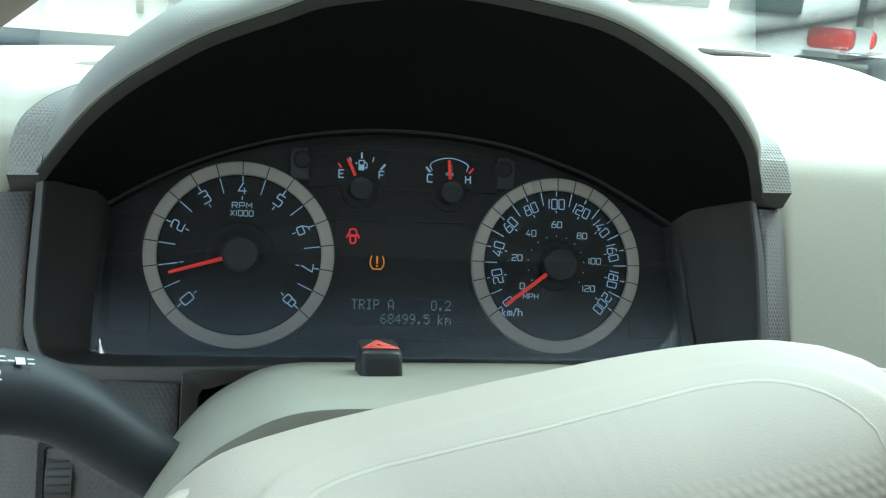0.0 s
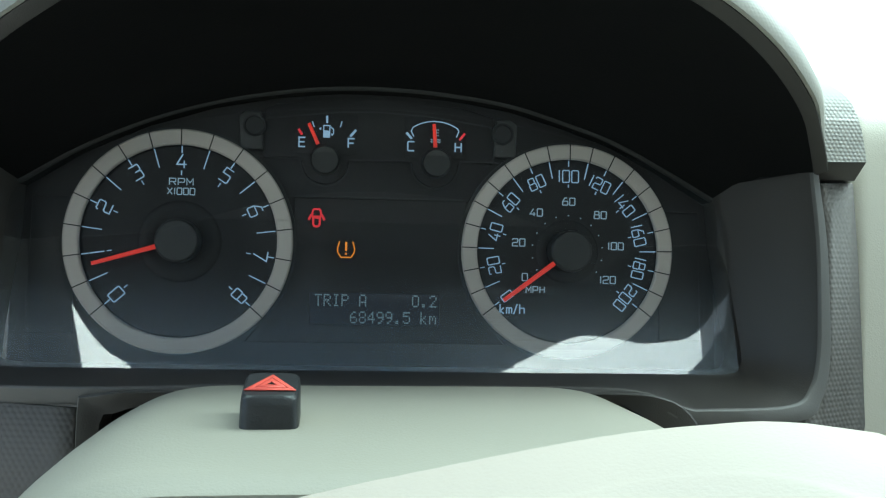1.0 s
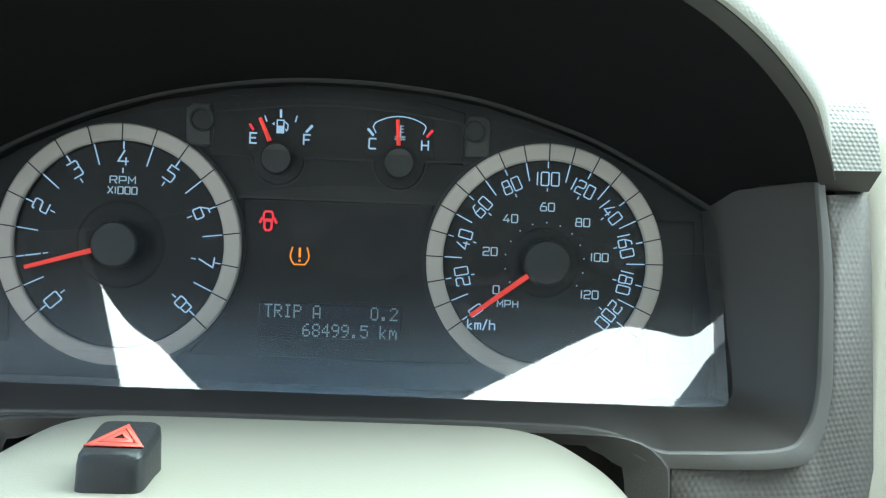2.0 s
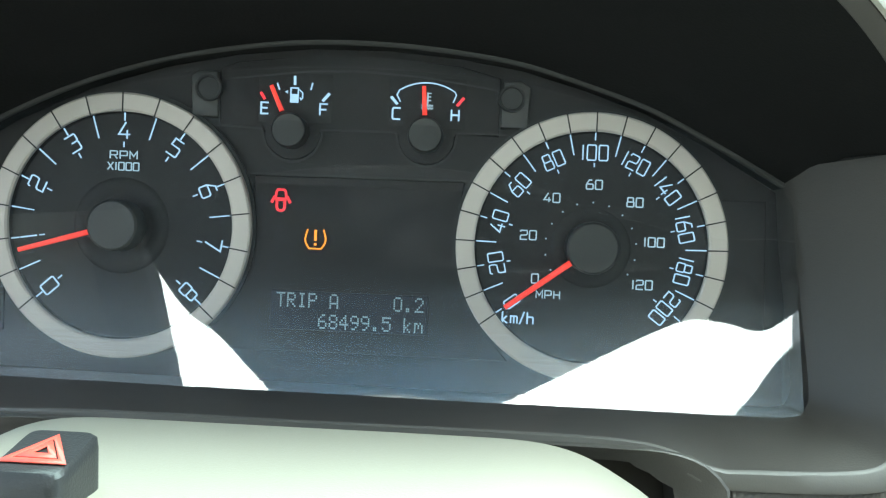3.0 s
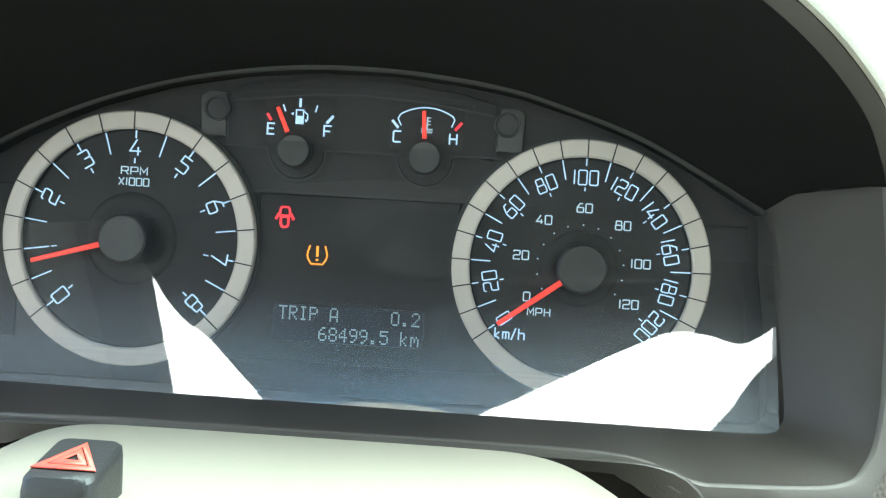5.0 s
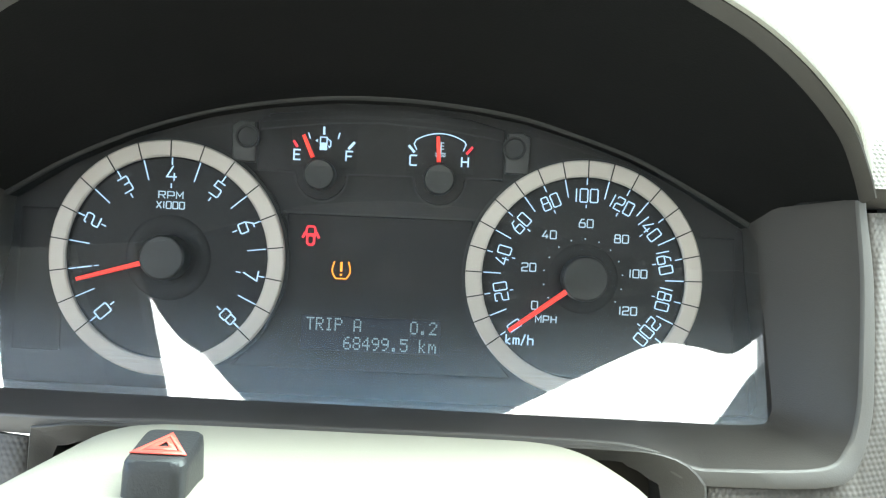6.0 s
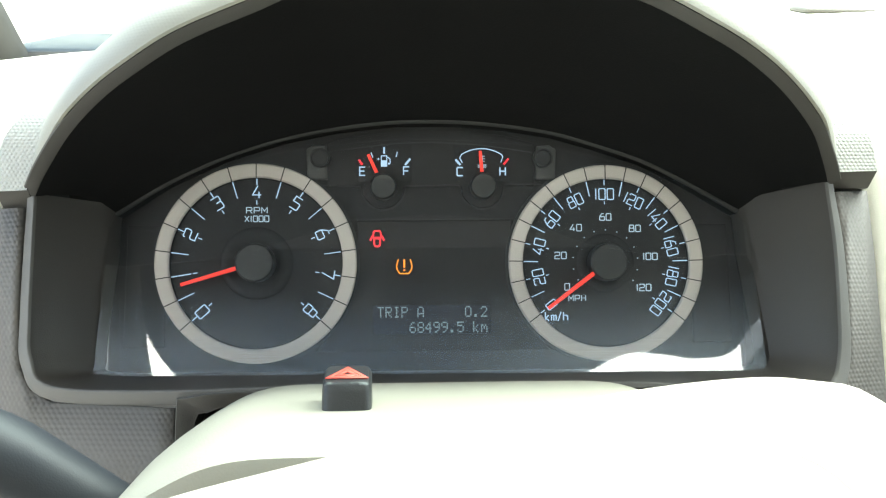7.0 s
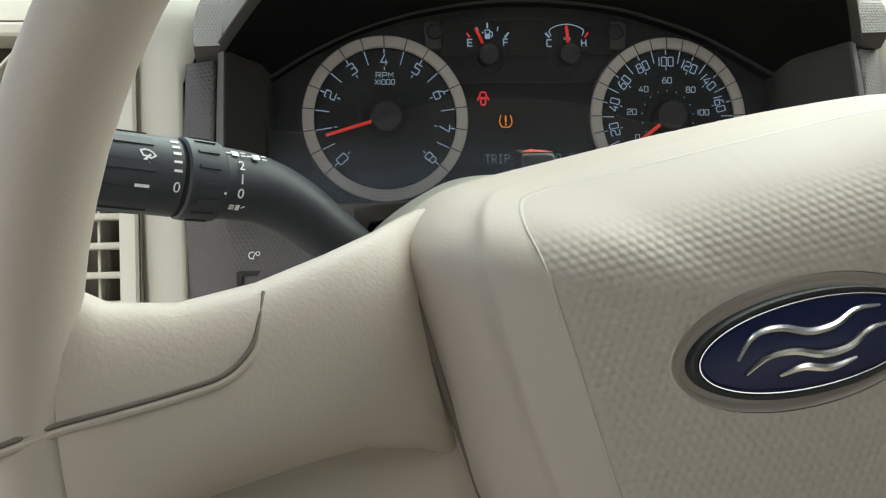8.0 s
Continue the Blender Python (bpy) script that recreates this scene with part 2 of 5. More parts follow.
def solo(name, shape, material, at, label, category, frame_m=None, kind="", group="", thick=0.0, sharp=35):
    """A thing that is one mesh."""
    ob = new(name, to_mesh(name, shape, material, Vector(at), sharp))
    ob.matrix_world = (DASH if frame_m is None else frame_m) @ Matrix.Translation(at)
    ORIGIN[ob.name] = Vector(at)
    if thick:
        solid = ob.modifiers.new("thickness", "SOLIDIFY")
        solid.thickness, solid.offset = thick, 0
    return tagged(ob, label, category, group, kind)


def rbox(c, s, r=0.0015, seg=2, turn=None):
    bm = bmesh.new()
    bmesh.ops.create_cube(bm, size=1)
    bmesh.ops.scale(bm, vec=s, verts=bm.verts)
    if r:
        bmesh.ops.bevel(bm, geom=bm.edges, offset=r, segments=seg, affect="EDGES", profile=0.5)
    if turn:
        bmesh.ops.transform(bm, matrix=pose(0, 0, 0, *turn), verts=bm.verts)
    bmesh.ops.translate(bm, vec=c, verts=bm.verts)
    return bm


def prism(poly, y0, y1, r=0.0, seg=2, depth=None):
    """A polygon of (x, z) from y0 (near the driver) to y1; depth(x, z) adds to both."""
    bm = bmesh.new()
    add = depth or (lambda x, z: 0.0)
    front = [bm.verts.new((x, y0 + add(x, z), z)) for x, z in poly]
    back = [bm.verts.new((x, y1 + add(x, z), z)) for x, z in poly]
    n = len(poly)
    f = bm.faces.new(front)
    bm.faces.new(back[::-1])
    for i in range(n):
        bm.faces.new((front[i], back[i], back[(i + 1) % n], front[(i + 1) % n]))
    if r:
        bmesh.ops.bevel(bm, geom=list(f.edges), offset=r, segments=seg, affect="EDGES", profile=0.5)
    return bm


def lathe(profile, cx, cz, n=64, cy=0.0):
    """Turned round the y axis through (cx, cz): profile of (radius, y)."""
    verts, faces = [], []
    m = len(profile)
    for i in range(n):
        a = 2 * math.pi * i / n
        for r, y in profile:
            verts.append((cx + r * math.cos(a), cy + y, cz + r * math.sin(a)))
    for i in range(n):
        for j in range(m - 1):
            a, b = i * m + j, (i + 1) % n * m + j
            faces.append((a, b, b + 1, a + 1))
    bm = bmesh.new()
    vs = [bm.verts.new(v) for v in verts]
    for f in faces:
        bm.faces.new([vs[k] for k in f])
    bmesh.ops.remove_doubles(bm, verts=bm.verts, dist=1e-6)
    return bm


def loft(rings, closed=True, caps=True):
    """Skin over rings of equally many points."""
    n = len(rings[0])
    verts = [p for r in rings for p in r]
    faces = []
    for i in range(len(rings) - 1):
        for j in range(n if closed else n - 1):
            a, b = i * n + j, i * n + (j + 1) % n
            faces.append((a, b, b + n, a + n))
    if caps and closed:
        faces += [tuple(range(n))[::-1], tuple(range(len(verts) - n, len(verts)))]
    return verts, faces


def smooth_line(points, per=6):
    """Catmull-Rom through the points."""
    p = [Vector(q) for q in points]
    p = [2 * p[0] - p[1], *p, 2 * p[-1] - p[-2]]
    out = []
    for i in range(1, len(p) - 2):
        for k in range(per):
            t = k / per
            a, b, c, d = p[i - 1:i + 3]
            out.append(0.5 * (2 * b + (c - a) * t + (2 * a - 5 * b + 4 * c - d) * t * t + (3 * b - a - 3 * c + d) * t ** 3))
    return out + [p[-2]]


def tube(points, radius, n=12, flat=1.0):
    """Round bar along points; radius is a number or one for each point."""
    pts = [Vector(p) for p in points]
    radii = radius if isinstance(radius, (list, tuple)) else [radius] * len(pts)
    rings, side = [], None
    for i, p in enumerate(pts):
        d = (pts[min(i + 1, len(pts) - 1)] - pts[max(i - 1, 0)]).normalized()
        if side is None:
            side = d.orthogonal().normalized()
        side = (side - d * side.dot(d)).normalized()
        up = d.cross(side)
        rings.append([p + radii[i] * (math.cos(2 * math.pi * k / n) * side + flat * math.sin(2 * math.pi * k / n) * up) for k in range(n)])
    return loft(rings)


def stroke(points, width, y, proud=0.0004):
    """A printed line on the gauge face through points of (x, z), a thin raised strip."""
    bm = bmesh.new()
    pts = [Vector((x, 0, z)) for x, z in points]
    left, right = [], []
    for i, p in enumerate(pts):
        a = (p - pts[i - 1]).normalized() if i else None
        b = (pts[i + 1] - p).normalized() if i < len(pts) - 1 else None
        d = ((a or b) + (b or a)).normalized()
        nrm = Vector((-d.z, 0, d.x)) * width / 2 / max(0.5, d.dot(a or b))
        left.append(p + nrm), right.append(p - nrm)
    loop = left + right[::-1]
    top = [bm.verts.new((v.x, y - proud, v.z)) for v in loop]
    low = [bm.verts.new((v.x, y, v.z)) for v in loop]
    n, h = len(loop), len(left)
    for i in range(h - 1):
        bm.faces.new((top[i], top[i + 1], top[n - 2 - i], top[n - 1 - i]))
    for i in range(n):
        bm.faces.new((top[i], low[i], low[(i + 1) % n], top[(i + 1) % n]))
    return bm


def arc(cx, cz, r, a0, a1, n=24):
    """Points (x, z) on a circle; angles in degrees, clockwise from straight up."""
    return [(cx + r * math.sin(radians(a0 + (a1 - a0) * i / n)), cz + r * math.cos(radians(a0 + (a1 - a0) * i / n))) for i in range(n + 1)]


def join(shapes):
    out = bmesh.new()
    for s in shapes:
        me = bpy.data.meshes.new("piece")
        if isinstance(s, tuple):
            me.from_pydata(s[0], [], s[1])
        elif isinstance(s, bpy.types.Mesh):
            bpy.data.meshes.remove(me)
            me = s
        else:
            s.to_mesh(me)
            s.free()
        out.from_mesh(me)
        bpy.data.meshes.remove(me)
    return out


def words(text, size, x, z, y, turn=0.0, wide=1.0, gap=1.0, bold=0.0, align="CENTER", matrix=None, proud=0.0003):
    """Lettering in the built-in font on the gauge plane, centred on (x, z), turned clockwise by degrees."""
    cu = bpy.data.curves.new("lettering", "FONT")
    cu.body, cu.size, cu.align_x, cu.align_y = text, size, align, "CENTER"
    cu.space_character, cu.offset, cu.extrude, cu.resolution_u = gap, bold, proud / 2, 3
    ob = bpy.data.objects.new("lettering", cu)
    scene.collection.objects.link(ob)
    bpy.context.view_layer.update()
    me = bpy.data.meshes.new_from_object(ob.evaluated_get(bpy.context.evaluated_depsgraph_get()))
    bpy.data.objects.remove(ob)
    bpy.data.curves.remove(cu)
    m = matrix if matrix is not None else pose(x, y, z, 90, 0, 0) @ pose(0, 0, 0, 0, 0, -turn)
    me.transform(m @ Matrix.Diagonal((wide, 1, 1, 1)))
    return me


# squared numerals and capitals of the gauges: strokes of x,z in a unit box
GLYPHS = {
    "0": "50,0 90,0 100,8 100,92 90,100 10,100 0,92 0,8 10,0 52,0", "1": "50,0 50,100", "2": "0,84 0,92 10,100 90,100 100,92 100,62 88,50 12,46 0,36 0,0 100,0",
    "3": "0,100 92,100 100,92 100,62 90,53 38,53|88,53 100,44 100,8 90,0 0,0", "4": "62,100 0,26 100,26|74,52 74,0", "5": "98,100 10,100 8,57 88,57 100,48 100,9 90,0 0,0",
    "6": "82,100 40,100 8,62 0,50 0,8 10,0 90,0 100,8 100,46 90,55 4,55", "7": "0,100 100,100 42,0", "8": "50,0 90,0 100,8 100,46 88,53 12,53 0,46 0,8 10,0 52,0|12,53 8,60 8,92 16,100 84,100 92,92 92,60 88,53",
    "E": "96,100 4,100 4,0 96,0|4,52 84,52", "F": "98,100 4,100 4,0|4,50 84,50", "C": "100,100 14,100 2,90 2,10 14,0 100,0", "H": "4,0 4,100|96,0 96,100|4,52 96,52",
    "R": "0,0 0,100 88,100 98,92 98,56 88,48 0,48|56,48 100,0", "P": "0,0 0,100 90,100 100,92 100,50 90,42 0,42", "M": "0,0 0,100 50,36 100,100 100,0", "X": "0,0 100,100|0,100 100,0",
    "k": "0,100 0,0|70,62 4,28 76,0", "m": "0,0 0,62 92,62 100,54 100,0|50,62 50,0", "/": "10,-6 80,104", "h": "0,100 0,0|0,60 80,60 90,52 90,0",
}


def numerals(text, high, x, z, y, turn=0.0, wide=0.66, gap=0.30, pen=0.11, proud=0.0003):
    """Squared gauge lettering centred on (x, z), turned clockwise by degrees; sizes as shares of the height."""
    widths = [wide * (0.3 if ch == "1" else 1.0) * high for ch in text]
    starts = [sum(widths[:k]) + k * gap * high for k in range(len(text))]
    total = sum(widths) + (len(text) - 1) * gap * high
    ca, sa = math.cos(radians(turn)), math.sin(radians(turn))
    lines = []
    for k, ch in enumerate(text):
        for run_ in GLYPHS[ch].split("|"):
            line = []
            for pair in run_.split():
                px, pz = (float(q) / 100 for q in pair.split(","))
                gx, gz = starts[k] + px * widths[k] - total / 2, (pz - 0.5) * high
                line.append((x + gx * ca + gz * sa, z - gx * sa + gz * ca))
            lines.append(stroke(line, pen * high, y, proud))
    return join(lines)


# the display's characters, seven rows of five dots in hexadecimal
DOTS = {"T": "1F040404040404", "R": "1E11111E141211", "I": "0E04040404040E", "P": "1E11111E101010", "A": "0E1111111F1111", "0": "0E11111111110E", ".": "00000000000C0C", "2": "0E11010204081F",
        "6": "0608101E11110E", "8": "0E11110E11110E", "4": "02060A121F0202", "9": "0E11110F01020C", "5": "1F101E0101110E", "k": "10101214181412", "m": "00001A15151111", " ": "00000000000000"}


def dot_text(text, x, z, y, dot=0.00086, size=0.00066, proud=0.0002):
    """A line of dot characters from its left end at x, centred on z."""
    verts, faces = [], []
    for k, ch in enumerate(text):
        for row in range(7):
            bits = int(DOTS[ch][2 * row:2 * row + 2], 16)
            for col in range(5):
                if bits >> (4 - col) & 1:
                    px, pz, h, n = x + (k * 5.03 + k + col) * 0.000718, z + (3 - row) * dot, size / 2, len(verts)
                    w = h * 0.86
                    verts += [(px - w, y - proud, pz - h), (px + w, y - proud, pz - h), (px + w, y - proud, pz + h), (px - w, y - proud, pz + h), (px - w, y, pz - h), (px + w, y, pz - h), (px + w, y, pz + h), (px - w, y, pz + h)]
                    faces += [tuple(n + q for q in f) for f in ((0, 1, 2, 3), (0, 4, 5, 1), (1, 5, 6, 2), (2, 6, 7, 3), (3, 7, 4, 0))]
    return verts, faces


def trim_depth(x, z):
    """How far the dashboard trim stands towards the driver, by distance from the middle."""
    return float(np.interp(abs(x), [0.10, 0.195, 0.222, 0.26], [-0.080, -0.0595, -0.0435, -0.040]))


def panel(poly, depth, cuts, proud=0.0):
    """A sheet of that outline (x, z), bent to depth(x, z)."""
    bm = bmesh.new()
    bm.faces.new([bm.verts.new((x, 0, z)) for x, z in poly])
    for axis, value in cuts:
        co = (value, 0, 0) if axis == "x" else (0, 0, value)
        no = (1, 0, 0) if axis == "x" else (0, 0, 1)
        bmesh.ops.bisect_plane(bm, geom=bm.verts[:] + bm.edges[:] + bm.faces[:], plane_co=co, plane_no=no)
    for v in bm.verts:
        v.co.y = depth(v.co.x, v.co.z) - proud
    return bm


def mirrored(points):
    return [(-p[0], *p[1:]) for p in points[::-1]]


def even(points, n):
    """n points at even steps along a line."""
    p = [Vector(q) for q in points]
    run = [0.0]
    for a, b in zip(p, p[1:]):
        run.append(run[-1] + (b - a).length)
    out = []
    for k in range(n):
        s = run[-1] * k / (n - 1)
        i = max(j for j in range(len(run) - 1) if run[j] <= s + 1e-12)
        out.append(p[i].lerp(p[i + 1], (s - run[i]) / max(1e-9, run[i + 1] - run[i])))
    return out


# ---- dashboard ----
dash = thing("dashboard", (0, 0, -0.1), "beige vinyl dashboard with a hooded dark grey instrument binnacle", "dashboard")
AHEAD = Vector((0, 0.94, 0.342))

lip_left = [(-0.1914, -0.0580, 0.0285), (-0.1815, -0.0735, 0.0370), (-0.1645, -0.0920, 0.0525), (-0.1463, -0.1065, 0.0652), (-0.1277, -0.1165, 0.0755), (-0.1081, -0.1215, 0.0862), (-0.0797, -0.1225, 0.0985), (-0.0530, -0.1230, 0.1090)]
lip_right = [(0.1939, -0.0600, 0.0340), (0.1842, -0.0745, 0.0445), (0.1705, -0.0930, 0.0558), (0.1505, -0.1095, 0.0693), (0.1310, -0.1180, 0.0815), (0.1110, -0.1240, 0.0908), (0.0834, -0.1245, 0.1045), (0.0555, -0.1231, 0.1115)]
LIP = even(smooth_line([*lip_left, (0, -0.124, 0.1165), *lip_right[::-1]], 8), 97)


def outward(i):
    d = LIP[min(i + 1, 96)] - LIP[max(i - 1, 0)]
    return Vector((-d.z, 0, d.x)).normalized()


def hood_rows(profile, foot=0.0):
    """Rows along the lip, each offset outwards and ahead; the hood's band narrows towards its two feet."""
    rows = []
    for off, go in profile:
        row = []
        for i, p in enumerate(LIP):
            k = float(np.interp(p.z, [0.030, 0.045, 0.060, 0.080, 0.10], [0.45, 0.72, 0.92, 1.08, 1.12]))
            tuck = foot * float(np.interp(p.z, [0.034, 0.056], [1.0, 0.0]))
            row.append(p + outward(i) * (min(off, 0.0063) + max(0.0, off - 0.0063) * k - 0.0012 * tuck) + AHEAD * (go + 0.0085 * tuck))
        rows.append(row)
    return rows


part("liner_edge", loft(hood_rows([(0.0, 0.010), (0.0, 0.0008), (0.0006, 0.0), (0.0055, -0.0036), (0.0063, -0.0034), (0.0063, 0.010)]), False), LINER_EDGE, dash, "dark grey edge under the hood")
part("hood", loft(hood_rows([(0.0061, 0.010), (0.0061, -0.0042), (0.0073, -0.0054), (0.0105, -0.0050), (0.0145, -0.0015), (0.0180, 0.006), (0.0205, 0.016), (0.0222, 0.03), (0.0235, 0.05), (0.0240, 0.075), (0.022, 0.22)], 1.0), False),
     BEIGE_FINE, dash, "pale grey-beige finely studded hood with a rounded lip")
face_arc = [(-0.1675, 0.0250), (-0.1410, 0.0415), (-0.1110, 0.0555), (-0.0800, 0.0655), (-0.0500, 0.0715), (-0.0200, 0.0748), (0.012, 0.0750),
            (0.0400, 0.0728), (0.0650, 0.0690), (0.0900, 0.0620), (0.1150, 0.0535), (0.1400, 0.0410), (0.1675, 0.0255)]
ARC = even(smooth_line([(x, -0.006, z) for x, z in face_arc], 6), 97)
part("hood_liner", loft([[a.lerp(b, t) + Vector((0, 0, 0.006 * math.sin(math.pi * t))) for a, b in zip([p + AHEAD * 0.001 for p in LIP], ARC)] for t in (0, 0.25, 0.5, 0.75, 1)] +
     [[p + Vector((0, 0.012, 0)) for p in ARC]], False), LINER, dash, "black matt lining under the hood")

part("face_joint", tube([p + Vector((0, -0.0010, 0.0012)) for p in ARC], 0.0017, 10), TICK_BLACK, dash, "black joint between lining and gauge face")

# bezel round the cluster: from the lens edge out to the trim
b_in = [(-0.1672, -0.009, 0.0310), (-0.1675, -0.009, 0.0260), (-0.1685, -0.016, 0.005), (-0.1695, -0.027, -0.027), (-0.1690, -0.0355, -0.0495), (-0.1640, -0.0385, -0.0560), (-0.12, -0.0385, -0.0568), (-0.06, -0.0385, -0.0572),
        (0, -0.0385, -0.0574), (0.06, -0.0385, -0.0577), (0.105, -0.0385, -0.0577), (0.128, -0.0385, -0.0577), (0.140, -0.0385, -0.0577), (0.1640, -0.0385, -0.0574), (0.1695, -0.0375, -0.0540), (0.1712, -0.0345, -0.0470), (0.1708, -0.027, -0.027), (0.1695, -0.016, 0.005), (0.1675, -0.009, 0.0262), (0.1672, -0.009, 0.0330)]
b_out = [(-0.1908, -0.0575, 0.0310), (-0.1905, -0.0575, 0.0265), (-0.1910, -0.0580, 0.005), (-0.1915, -0.0590, -0.027), (-0.1900, -0.0605, -0.046), (-0.1780, -0.0650, -0.0590), (-0.12, -0.0745, -0.0605), (-0.06, -0.0780, -0.0590),
         (0, -0.0785, -0.0590), (0.06, -0.0780, -0.0590), (0.105, -0.0765, -0.0605), (0.128, -0.0745, -0.0678), (0.140, -0.0725, -0.0690), (0.1790, -0.0670, -0.0682), (0.1905, -0.0630, -0.0610), (0.1955, -0.0600, -0.0470), (0.1962, -0.0595, -0.027), (0.1955, -0.0590, 0.005), (0.1925, -0.0590, 0.0330), (0.1926, -0.0590, 0.0365)]
b_edge = [(-0.1948, -0.0572, 0.0310), (-0.1945, -0.0575, 0.0265), (-0.1955, -0.0580, 0.005), (-0.1965, -0.0585, -0.027), (-0.1950, -0.0600, -0.050), (-0.1800, -0.0640, -0.0655), (-0.12, -0.0740, -0.0680), (-0.06, -0.0790, -0.0630),
          (0, -0.0795, -0.0630), (0.06, -0.0790, -0.0630), (0.105, -0.0775, -0.0650), (0.126, -0.0755, -0.0735), (0.138, -0.0735, -0.0757), (0.1840, -0.0675, -0.0752), (0.1965, -0.0628, -0.0660), (0.2015, -0.0602, -0.0490), (0.2020, -0.0590, -0.027), (0.2005, -0.0585, 0.005), (0.1962, -0.0590, 0.0330), (0.1964, -0.0588, 0.0365)]
I, O, E_ = (smooth_line(q, 6) for q in (b_in, b_out, b_edge))
rows = [[p + Vector((0, 0.02, 0)) for p in I]] + [[a.lerp(b, t) for a, b in zip(I, O)] for t in (0, 0.12, 0.4, 0.7, 0.92)]
rows += [[a.lerp(b, 0.985) + Vector((0, -0.0008, 0)) for a, b in zip(I, O)], [a.lerp(b, 0.04) + Vector((0, 0.002, 0)) for a, b in zip(O, E_)]]
bezel = part("bezel", loft(rows, False), BEZEL, dash, "smooth dark grey plastic bezel")
lip_rows = [[a.lerp(b, 0.985) + Vector((0, -0.0006, 0)) for a, b in zip(I, O)], [a.lerp(b, 0.05) + Vector((0, -0.0014, 0)) for a, b in zip(O, E_)], [a.lerp(b, 0.14) + Vector((0, -0.0018, 0)) for a, b in zip(O, E_)], [a.lerp(b, 0.86) + Vector((0, -0.0013, 0)) for a, b in zip(O, E_)],
            [a.lerp(b, 0.97) + Vector((0, -0.0009, 0)) for a, b in zip(O, E_)], E_, [p + Vector((0, 0.012, 0)) for p in E_]]
part("bezel_lip", loft(lip_rows, False), LIP_LIT, bezel, "flat lip of the bezel, coloured paler for the light on it")

# frame over the steering column, with the dark opening behind it
outer = [(-0.1200, -0.150), (-0.1200, -0.0690), (-0.1160, -0.0645), (-0.100, -0.0617), (-0.050, -0.0614), (0.050, -0.0614), (0.098, -0.0616), (0.1130, -0.0628), (0.1250, -0.0665), (0.1320, -0.0730), (0.1345, -0.0830), (0.1350, -0.150)]
inner = [(-0.1135, -0.150), (-0.1125, -0.0790), (-0.1080, -0.0720), (-0.0960, -0.0680), (-0.080, -0.0672), (0.084, -0.0668), (0.1010, -0.0680), (0.1120, -0.0735), (0.1175, -0.0830), (0.1200, -0.150)]
O2 = even(smooth_line([(x, trim_depth(x, z) - 0.0030, z) for x, z in outer], 6), 80)
I2 = even(smooth_line([(x, trim_depth(x, z) + 0.002, z) for x, z in inner], 6), 80)
part("column_frame", loft([[p + Vector((0, 0.02, 0)) for p in O2], O2, [a.lerp(b, 0.06) + Vector((0, -0.0008, 0)) for a, b in zip(O2, I2)], [a.lerp(b, 0.35) + Vector((0, -0.0010, 0)) for a, b in zip(O2, I2)], [a.lerp(b, 0.8) for a, b in zip(O2, I2)], I2, [p + Vector((0, 0.03, 0)) for p in I2]], False),
     GREY, dash, "grey plastic frame over the steering column")
part("column_recess", rbox((0.003, -0.048, -0.115), (0.236, 0.012, 0.098), 0.002), COLLAR, dash, "dark grey panel behind the steering column")

# studded trim beside the cluster
left_trim = [(-0.1960, 0.0240), (-0.1975, -0.027), (-0.1960, -0.0510), (-0.1900, -0.0610), (-0.1800, -0.0667), (-0.1210, -0.0690), (-0.1210, -0.240), (-0.2010, -0.240), (-0.2125, -0.1100), (-0.2155, -0.0600), (-0.2150, -0.0200), (-0.2125, 0.0240)]
right_trim = [(0.1972, 0.0310), (0.2190, 0.0330), (0.2228, 0.000), (0.2250, -0.0400), (0.2272, -0.0800), (0.2180, -0.140), (0.2080, -0.240), (0.1355, -0.240), (0.1350, -0.0752), (0.1838, -0.0748), (0.1960, -0.0660), (0.2008, -0.0500), (0.2017, -0.027), (0.2002, 0.005)]
cuts = [("x", s * v) for s in (-1, 1) for v in (0.13, 0.15, 0.17, 0.185, 0.195, 0.2, 0.205, 0.21, 0.215)] + [("z", v) for v in (-0.06, -0.1, -0.15, -0.2)]
part("left_trim", panel(left_trim, trim_depth, cuts), GREY_STUDS, dash, "dark grey trim with a studded texture", 0.004)
part("right_trim", panel(right_trim, trim_depth, cuts), GREY_STUDS, dash, "dark grey trim with a studded texture", 0.004)
